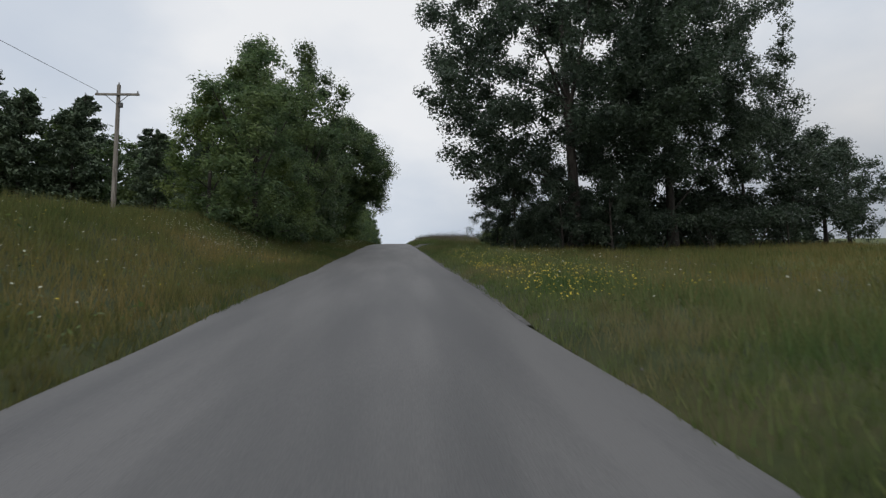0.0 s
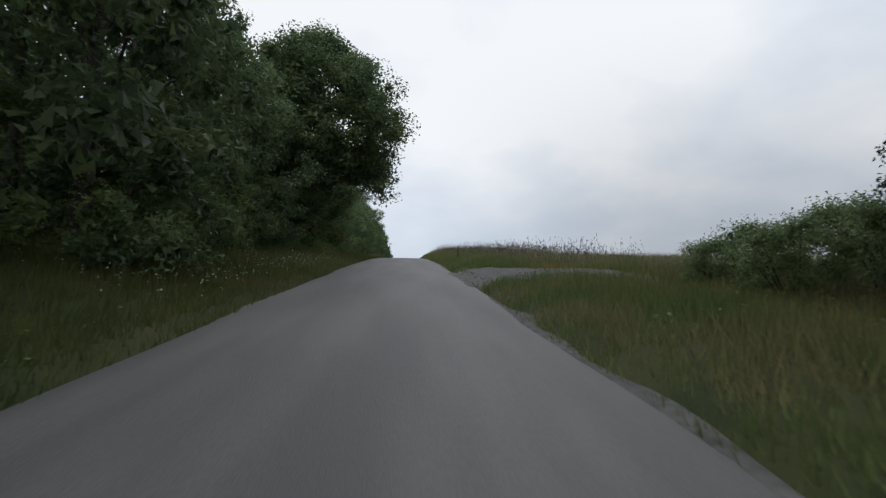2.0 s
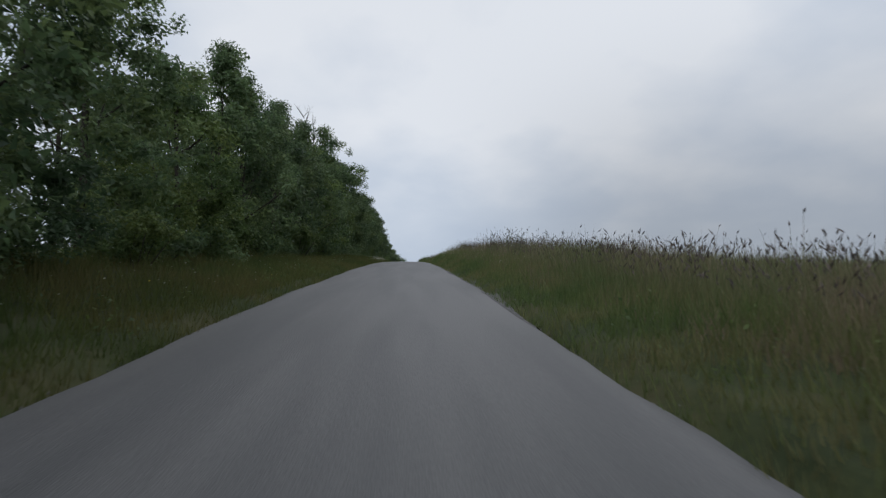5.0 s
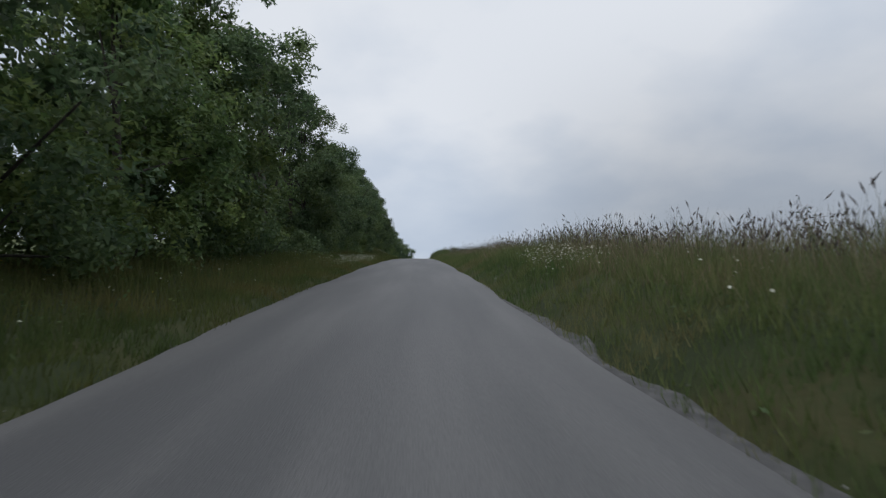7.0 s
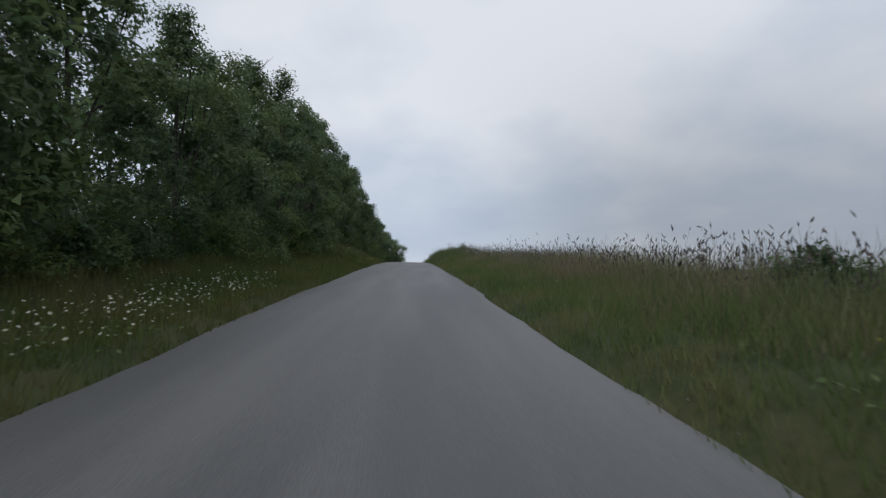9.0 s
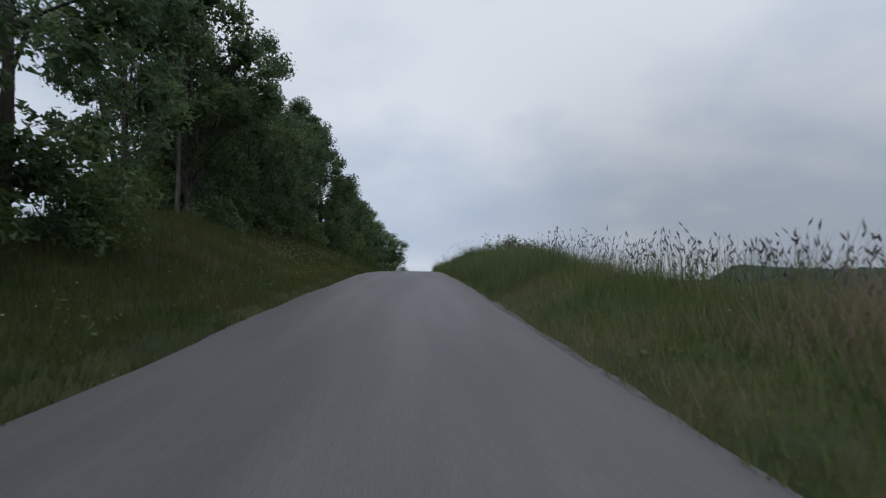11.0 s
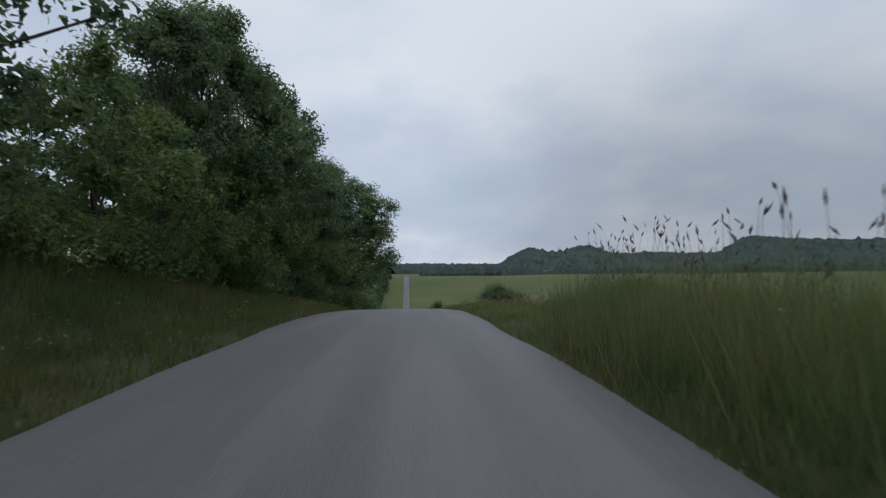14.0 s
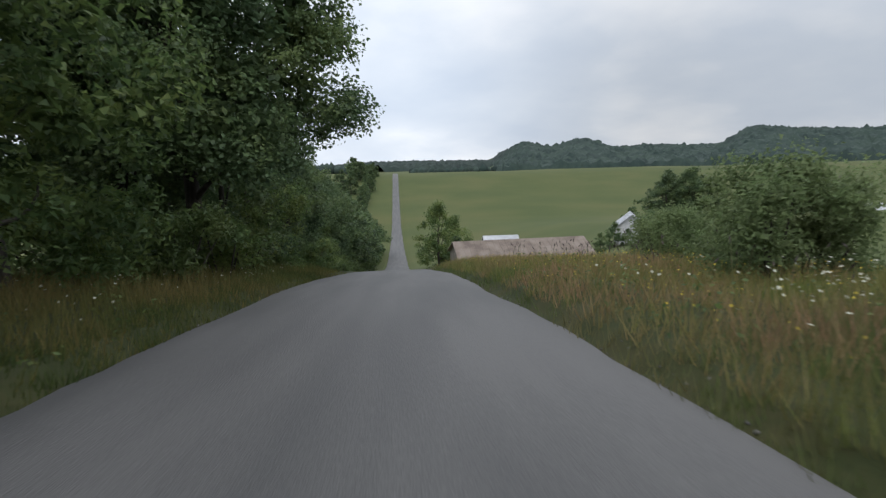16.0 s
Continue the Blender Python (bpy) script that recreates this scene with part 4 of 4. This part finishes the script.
def build_flowers():
    rng = np.random.default_rng(15)

    def patch(n, x0, x1, y0, y1):
        return strip(rng, n, x0, x1, y0, y1)

    def group(name, spots, mat, size, lift, label):
        x = np.concatenate([s[0] for s in spots])
        y = np.concatenate([s[1] for s in spots])
        ok = clear_of_drive(x, y)
        x, y = x[ok], y[ok]
        n = len(x)
        c = np.stack([x, y, ground_z(x, y) + rng.uniform(lift[0], lift[1], n)], 1)
        nrm = np.stack([rng.normal(0, 0.5, n), rng.normal(-0.35, 0.5, n), np.ones(n)], 1)
        nrm /= np.linalg.norm(nrm, axis=1)[:, None]
        u = np.cross(nrm, [0.2, 1.0, 0.1])
        u /= np.linalg.norm(u, axis=1)[:, None]
        v = np.cross(nrm, u)
        s = (size * rng.uniform(0.6, 1.3, n))[:, None]
        tri = []
        for k in range(6):
            a0, a1 = k * np.pi / 3 - 0.42, k * np.pi / 3 + 0.42
            tri += [c - nrm * s * 0.2, c + (u * np.cos(a0) + v * np.sin(a0)) * s, c + (u * np.cos(a1) + v * np.sin(a1)) * s]
        w = np.array([0.004, 0.0, 0.0])
        foot = c.copy()
        foot[:, 2] = ground_z(x, y) - 0.02
        verts = np.stack(tri, 1).reshape(-1, 3)
        me = mesh_of(name, verts, np.arange(len(verts)).reshape(-1, 3), mat)
        ob = tagged(new(name, me), label, "flowers", kind="stuff")
        st = np.stack([foot - w, foot + w, c - nrm * s * 0.2], 1).reshape(-1, 3)
        me2 = mesh_of("flower_stems", st, np.arange(len(st)).reshape(-1, 3), M_GRASS)
        child("flower_stems", me2, ob)

    white = [patch(420, -9, -3.6, 5, 40), patch(200, 2.4, 5.5, 10, 27), patch(420, -8.2, -5.2, 19, 27), patch(500, -9, -3.8, 40, 150), patch(420, -5.6, -3.4, 43, 64), patch(760, -4.6, -3.15, 144, 165), patch(110, -7.5, -4.4, 144, 168), patch(300, 2.8, 8.0, 257, 277), patch(380, 3.8, 6.2, 266.5, 273), patch(200, -8, -3.6, 262, 290), patch(420, 2.9, 4.5, 128.5, 133.5), patch(420, -9, -4, 172, 285), patch(1500, -9.3, -5.2, 207, 226), patch(260, -9, -5.5, 228, 240),
             patch(120, 3, 9, 6, 34), patch(260, 3, 7, 100, 140), patch(160, 3.5, 9, 140, 255)]
    group("daisies", white, M_PETAL, 0.0175, (0.28, 0.62), "white daisies scattered in the roadside grass")
    early = [patch(700, 2.3, 5.2, 8, 27), patch(500, 2.2, 4.2, 8, 17), patch(420, -14, -4, 4, 30)]
    group("yellow_flowers", early, M_YELLOW, 0.016, (0.25, 0.5), "yellow wild flowers along the verge before the oaks")
    yellow = [patch(1300, 2.6, 9, 258, 290), patch(200, -8, -3.8, 50, 260), patch(240, -6, -3.4, 203, 215), patch(420, 2.6, 12, 270, 300), patch(120, 3, 8, 60, 250)]
    group("yellow_flowers", yellow, M_YELLOW, 0.012, (0.25, 0.5), "small yellow wild flowers in the roadside grass")


def build_edge_stones():
    rng = np.random.default_rng(21)
    n = 6000
    side = rng.uniform(0, 1, n) < 0.7
    x = np.where(side, RIGHT_EDGE + np.abs(rng.normal(0.05, 0.22, n)), LEFT_EDGE - np.abs(rng.normal(0.02, 0.12, n)))
    y = rng.uniform(4, 300, n)
    k = n // 2
    x[:k], y[:k] = rng.uniform(1.9, 7.6, k), rng.uniform(49.4, 56.2, k)
    s = rng.uniform(0.008, 0.022, n)[:, None]
    s[:k] *= 0.9
    c = np.stack([x, y, ground_z(x, y)], 1)
    c[:, 2] += np.where((y > 48.8) & (y < 56.8) & (np.arange(n) < k), 0.115, np.where(x < 2.3, 0.05, 0.03))
    o = rng.uniform(-0.5, 0.5, (n, 6, 3)) * s[:, None, :]
    dirs = np.array([[1, 0, 0], [0, 1, 0], [-1, 0, 0], [0, -1, 0], [0, 0, 0.8], [0, 0, -0.8]])
    p = c[:, None, :] + dirs[None] * s[:, None, :] + o
    idx = np.array([[0, 1, 4], [1, 2, 4], [2, 3, 4], [3, 0, 4], [1, 0, 5], [2, 1, 5], [3, 2, 5], [0, 3, 5]])
    faces = (np.arange(n)[:, None, None] * 6 + idx[None]).reshape(-1, 3)
    me = mesh_of("edge_gravel", p.reshape(-1, 3), faces, M_STONE)
    tagged(new("edge_gravel", me), "loose grey stones along the road edge", "gravel", kind="stuff")


def build_weeds():
    """Leafy weeds and clover between the grasses, on both verges."""
    rng = np.random.default_rng(18)
    sets = []
    for count, x0, x1, y0, y1 in ((1700, -9.5, -3.3, 3, 295), (1500, 2.3, 9.5, 3, 295), (500, -18, -9, 5, 42), (420, 2.6, 10, 255, 285)):
        cx, cy = strip(rng, count, x0, x1, y0, y1)
        ok = clear_of_drive(cx, cy)
        for wx, wy in zip(cx[ok], cy[ok]):
            r = rng.uniform(0.12, 0.34)
            high = rng.uniform(0.12, 0.5)
            sets.append((wx, wy, r, high))
    arr = np.array(sets)
    per = 11
    n = len(arr) * per
    d = rng.normal(size=(n, 3))
    d /= np.linalg.norm(d, axis=1)[:, None]
    rep_ = np.repeat(arr, per, 0)
    p = np.stack([rep_[:, 0] + d[:, 0] * rep_[:, 2], rep_[:, 1] + d[:, 1] * rep_[:, 2], ground_z(rep_[:, 0], rep_[:, 1]) + rep_[:, 3] * rng.uniform(0.1, 1.15, n)], 1)
    nrm = d * 0.6 + np.array([0, 0, 0.8]) + rng.normal(0, 0.3, (n, 3))
    nrm /= np.linalg.norm(nrm, axis=1)[:, None]
    t = np.cross(nrm, rng.normal(size=(n, 3)))
    t /= np.linalg.norm(t, axis=1)[:, None]
    b = np.cross(nrm, t)
    s = rng.uniform(0.035, 0.085, n)[:, None]
    v = np.stack([p - t * s * 0.6, p + b * s * 0.3, p + t * s * 0.6, p - b * s * 0.3], 1).reshape(-1, 3)
    me = mesh_of("weeds", v, np.arange(len(v)).reshape(-1, 4), M_LEAF_LIGHT)
    tagged(new("weeds", me), "low leafy green weeds among the verge grass", "weeds", kind="stuff")


def tall_weed(seed, height):
    """A tall leafy weed: one bent stem, drooping side sprays with narrow leaves and small heads."""
    rng = np.random.default_rng(seed)
    top = new("tall_weed")
    ts = np.linspace(0, 1, 7)
    lean = rng.uniform(-0.16, 0.16, 2)
    path = np.stack([lean[0] * height * ts ** 2, lean[1] * height * ts ** 2, ts * height - 0.03], 1)
    pieces, leaves, heads = [tube(path, 0.008 - 0.005 * ts, 4)], [], []
    for k in range(13):
        f = 0.32 + 0.66 * k / 12
        p = np.array([np.interp(f, ts, path[:, i]) for i in range(3)])
        a = rng.uniform(0, 6.28)
        out = rng.uniform(0.12, 0.3) * (1.25 - 0.75 * f) * height / 1.4
        d = np.array([np.cos(a), np.sin(a), 0])
        bend = np.stack([p, p + d * out * 0.5 + [0, 0, 0.09], p + d * out + [0, 0, rng.uniform(-0.02, 0.1)]])
        pieces.append(tube(bend, [0.004, 0.003, 0.002], 3))
        for j in range(6):
            u = 0.25 + 0.15 * j
            c = bend[0] * (1 - u) ** 2 + 2 * bend[1] * u * (1 - u) + bend[2] * u ** 2
            t = d * rng.uniform(0.3, 1) + rng.normal(0, 0.5, 3) + [0, 0, -0.35]
            t /= np.linalg.norm(t)
            b = np.cross(t, rng.normal(size=3))
            b /= np.linalg.norm(b)
            ln_ = rng.uniform(0.05, 0.11)
            (heads if f > 0.72 and j > 2 else leaves).append(np.stack([c, c + t * ln_ * 0.45 + b * ln_ * 0.16, c + t * ln_, c + t * ln_ * 0.45 - b * ln_ * 0.16]))
    child("stem", mesh_of("stem", *merged(pieces), M_TALL), top)
    for name, set_, mat in (("leaves", leaves, M_LEAF_DARK), ("seed_sprays", heads, M_SEED)):
        v = np.concatenate(set_)
        child(name, mesh_of(name, v, np.arange(len(v)).reshape(-1, 4), mat), top)
    return tagged(top, "tall dark leafy weed with drooping sprays above the grass", "weed", "tall weeds of the meadow")


def build_tall_weeds():
    rng = np.random.default_rng(33)
    kinds = [tall_weed(3, 1.5), tall_weed(8, 1.25), tall_weed(14, 1.75)]
    taken = set()
    # stretches of the verge: from, to, how many, nearest and farthest from the road, size
    for y0, y1, n, x0, x1, size in ((54, 60, 5, 6.2, 9, 0.8), (66, 80, 10, 5.2, 8.5, 0.75), (109, 120, 26, 4.7, 7.5, 0.9), (120, 150, 16, 5, 8, 0.8), (152, 172, 12, 5.4, 8.5, 0.8),
                                    (198, 210, 26, 5.0, 8.5, 0.95), (212, 234, 34, 4.4, 8, 0.95), (236, 252, 16, 4.6, 8.5, 0.85), (258, 275, 8, 4.5, 9, 0.6)):
        for _ in range(n):
            i = int(rng.integers(0, 3))
            px, py = float(rng.uniform(x0, x1)), float(rng.uniform(y0, y1))
            m = pose(*at_ground(px, py), 0, 0, float(rng.uniform(0, 360)))
            sc = size * float(rng.uniform(0.75, 1.2))
            if i in taken:
                ob = copy_thing(kinds[i], m)
            else:
                taken.add(i)
                ob = kinds[i]
                ob.matrix_basis = m
            ob.scale = (sc, sc, sc)


build_tall_weeds()
build_weeds()
build_grass()
build_seed_stems()
build_flowers()
build_edge_stones()


# ---- pole, posts ----
def utility_pole(x, y, height, turn=0.0, label="weathered wooden utility pole with crossarm on the bank"):
    top = new("utility_pole")
    top.matrix_basis = pose(*at_ground(x, y), 0, 0, turn)
    ts = np.linspace(0, 1, 6)
    child("pole", mesh_of("pole", *tube(np.stack([0 * ts, 0 * ts, ts * (height + 0.6) - 0.6], 1), 0.15 - 0.05 * ts, 10), M_WOOD, True), top)
    part("crossarm", box_bm(2.44, 0.1, 0.12, (0, -0.13, height - 0.62), 0.01), M_WOOD, top)
    for sx in (-1, 1):
        ang = math.atan2(0.55, 0.62)
        part("brace", box_bm(0.83, 0.02, 0.035, (sx * 0.33, -0.17, height - 0.95), 0, Matrix.Rotation(-sx * ang, 4, "Y")), M_WIRE, top)
    for sx in (-1.12, 0.0, 1.12):
        bm = bmesh.new()
        bmesh.ops.create_cone(bm, cap_ends=True, segments=10, radius1=0.05, radius2=0.03, depth=0.16)
        bmesh.ops.translate(bm, vec=(sx, -0.13 if sx else 0, height - 0.48 + (0.55 if not sx else 0)), verts=bm.verts)
        part("insulator", bm, M_CERAMIC, top, "small grey insulator")
    bm = box_bm(0.22, 0.12, 0.3, (0.2, -0.1, height - 1.25), 0.03)
    part("bracket", bm, M_WIRE, top)
    return tagged(top, label, "utility pole")


def wire(p0, p1, sag, label):
    cu = bpy.data.curves.new("power_line", "CURVE")
    cu.dimensions, cu.bevel_depth, cu.bevel_resolution = "3D", 0.012, 1
    sp = cu.splines.new("POLY")
    sp.points.add(16)
    a, b = Vector(p0), Vector(p1)
    for i in range(17):
        t = i / 16
        v = a.lerp(b, t)
        v.z -= sag * 4 * t * (1 - t)
        sp.points[i].co = (*v, 1)
    cu.materials.append(M_WIRE)
    tagged(new("power_line", cu), label, "cable")


POLE_X, POLE_Y, POLE_H = -15.8, 33.0, 8.2
utility_pole(POLE_X, POLE_Y, POLE_H)
gz = float(ground_z(POLE_X, POLE_Y))
wire((POLE_X - 1.12, POLE_Y - 0.13, gz + POLE_H - 0.4), (-26.0, -30.0, gz + POLE_H - 1.5), 0.6, "thin dark overhead power line from the pole")


def fence_post(x, y, height, r):
    rng = np.random.default_rng(int(y))
    top = new("fence_post")
    top.matrix_basis = pose(*at_ground(x, y), rng.uniform(-4, 4), rng.uniform(-4, 4), rng.uniform(0, 90))
    v, f = tube(np.array([[0, 0, -0.3], [0.01, 0, 0.3 * height], [0, 0.01, height * 0.97], [0, 0.01, height], [0, 0.01, height + 0.005]]), [r, r, r * 0.95, r * 0.8, 0.002], 9)
    child("post", mesh_of("post", v, f, M_POST), top)
    tagged(top, "dark weathered wooden fence post in the tall grass", "fence post", "old fence posts")


for fx, fy, fh, fr in ((3.35, 69.3, 1.0, 0.05), (6.4, 70.9, 0.85, 0.05), (6.0, 206.5, 0.62, 0.13)):
    fence_post(fx, fy, fh, fr)


# ---- farm in the valley ----
def gable_building(name, x, y, sx, sy, wall_h, rise, roof_mat, wall_mat, turn, label, windows=0):
    top = new(name)
    px, py, pz = at_ground(x, y)
    top.matrix_basis = pose(px, py, pz, 0, 0, turn)
    bm = bmesh.new()
    hx, hy = sx / 2, sy / 2
    b = [bm.verts.new(p) for p in ((-hx, -hy, -1), (hx, -hy, -1), (hx, hy, -1), (-hx, hy, -1), (-hx, -hy, wall_h), (hx, -hy, wall_h), (hx, hy, wall_h), (-hx, hy, wall_h),
                                   (-hx, 0, wall_h + rise), (hx, 0, wall_h + rise))]
    for f in ((0, 1, 5, 4), (2, 3, 7, 6), (0, 4, 8, 7, 3), (1, 2, 6, 9, 5), (3, 2, 1, 0)):
        bm.faces.new([b[i] for i in f])
    part("wall", bm, wall_mat, top)
    slope = math.atan2(rise, hy)
    for s in (-1, 1):
        over = 0.45
        length = math.hypot(rise, hy) + over
        bm = bmesh.new()
        bmesh.ops.create_cube(bm, size=1.0)
        bmesh.ops.scale(bm, vec=(sx + 0.8, length, 0.1), verts=bm.verts)
        bmesh.ops.transform(bm, matrix=Matrix.Translation((0, s * (hy + over * math.cos(slope)) / 2, wall_h + rise / 2 - over * math.sin(slope) / 2 + 0.07)) @ Matrix.Rotation(-s * slope, 4, "X"), verts=bm.verts)
        roof = part("roof", bm, roof_mat, top)
        k = int(sx / 0.9)
        seams = bmesh.new()
        for i in range(k + 1):
            sub = bmesh.ops.create_cube(seams, size=1.0)["verts"]
            bmesh.ops.scale(seams, vec=(0.05, length, 0.05), verts=sub)
            bmesh.ops.transform(seams, matrix=Matrix.Translation((-sx / 2 + i * sx / k, s * (hy + over * math.cos(slope)) / 2, wall_h + rise / 2 - over * math.sin(slope) / 2 + 0.13)) @ Matrix.Rotation(-s * slope, 4, "X"), verts=sub)
        part("roof_seams", seams, roof_mat, roof)
    for i in range(windows):
        wx = -hx + sx * (i + 1) / (windows + 1)
        w = part("window", box_bm(0.9, 0.08, 1.3, (wx, -hy - 0.03, wall_h * 0.55)), M_DARK, top, "dark window pane")
        part("window_frame", box_bm(1.1, 0.06, 0.1, (wx, -hy - 0.05, wall_h * 0.55 - 0.7)), M_WHITE, w)
    return tagged(top, label, "building")


gable_building("barn", 17.5, 348, 19, 9, 2.3, 1.9, M_RUST_ROOF, M_WOOD, 4, "long low barn with a brown metal roof")
gable_building("shed", 16.4, 357, 5, 5, 3.6, 1.7, M_PALE_ROOF, M_WOOD, 0, "small shed with a pale metal roof")
gable_building("shed", 103, 382, 9, 6, 2.0, 1.2, M_PALE_ROOF, M_WHITE, 15, "low white shed with a pale metal roof")
gable_building("farmhouse", 41, 364, 6.5, 5.5, 2.9, 2.2, M_PALE_ROOF, M_WHITE, 70, "white farmhouse with a pale metal roof", 2)
utility_pole(226, 545, 10.0, 20, "distant wooden utility pole at the field edge")
utility_pole(231, 548, 10.0, 20, "distant wooden utility pole at the field edge")


# ---- far woods ----
def hazed_far_forest():
    """Crowns of the wooded hills, each a rough lump."""
    rng = np.random.default_rng(31)
    base = bmesh.new()
    bmesh.ops.create_icosphere(base, subdivisions=1, radius=1.0)
    base.verts.ensure_lookup_table()
    bv = np.array([v.co[:] for v in base.verts])
    bf = np.array([[v.index for v in f.verts] for f in base.faces])
    base.free()
    spots = []
    m = 320
    spots.append((rng.uniform(-260, -30, m), rng.uniform(700, 900, m), rng.uniform(3, 5.5, m)))
    m = 60
    spots.append((rng.uniform(14, 130, m), rng.uniform(800, 1000, m), rng.uniform(4, 6, m)))
    x = np.concatenate([s[0] for s in spots])
    y = np.concatenate([s[1] for s in spots])
    r = np.concatenate([s[2] for s in spots])
    n = len(x)
    lump = 1 + rng.normal(0, 0.16, (n, len(bv)))
    v = bv[None] * lump[:, :, None] * r[:, None, None] * np.array([0.9, 0.9, 1.0])
    v[:, :, 0] += x[:, None]
    v[:, :, 1] += y[:, None]
    v[:, :, 2] += (ground_z(x, y) + 0.55 * r)[:, None]
    f = (np.arange(n)[:, None, None] * len(bv) + bf[None]).reshape(-1, 3)
    me = mesh_of("far_woods", v.reshape(-1, 3), f, M_FOREST_HAZE)
    tagged(new("far_woods", me), "dark green wooded hills beyond the fields", "woods", kind="stuff")


def canopy(name, xs, ys, lift, rough, inside, label):
    """The closed leafy top of a wood, rough as crowns are."""
    rng = np.random.default_rng(len(name))
    gx, gy = np.meshgrid(xs, ys)
    gx = gx + rng.uniform(-0.35, 0.35, gx.shape) * (xs[1] - xs[0])
    gy = gy + rng.uniform(-0.35, 0.35, gy.shape) * (ys[1] - ys[0])
    crown = np.maximum(rng.normal(0, rough, gx.shape), -rough) + 0.9 * rough * np.sin(gx * 0.19 + 2 * np.sin(gy * 0.07)) * np.sin(gy * 0.13)
    keep = inside(gx, gy)
    gz = ground_z(gx, gy) + np.where(keep, lift + crown, -6.0)
    n = len(xs)
    a = (np.arange(len(ys) - 1)[:, None] * n + np.arange(n - 1)[None, :])
    ok = keep[:-1, :-1] | keep[1:, :-1] | keep[:-1, 1:] | keep[1:, 1:]
    a = a[ok]
    me = mesh_of(name, np.stack([gx, gy, gz], -1).reshape(-1, 3), np.stack([a, a + 1, a + n + 1, a + n], 1), M_FOREST_HAZE)
    tagged(new(name, me), label, "woods", kind="stuff")


hazed_far_forest()
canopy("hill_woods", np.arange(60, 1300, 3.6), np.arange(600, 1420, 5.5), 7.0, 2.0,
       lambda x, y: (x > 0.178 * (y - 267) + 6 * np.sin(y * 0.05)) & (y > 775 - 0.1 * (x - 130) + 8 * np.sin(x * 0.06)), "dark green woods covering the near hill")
canopy("ridge_woods", np.arange(-700, 1500, 8.0), np.arange(1480, 2500, 18.0), 9.0, 3.0, lambda x, y: y > 1490 + 20 * np.sin(x * 0.02), "dark green woods on the far ridge, coloured blue for haze")
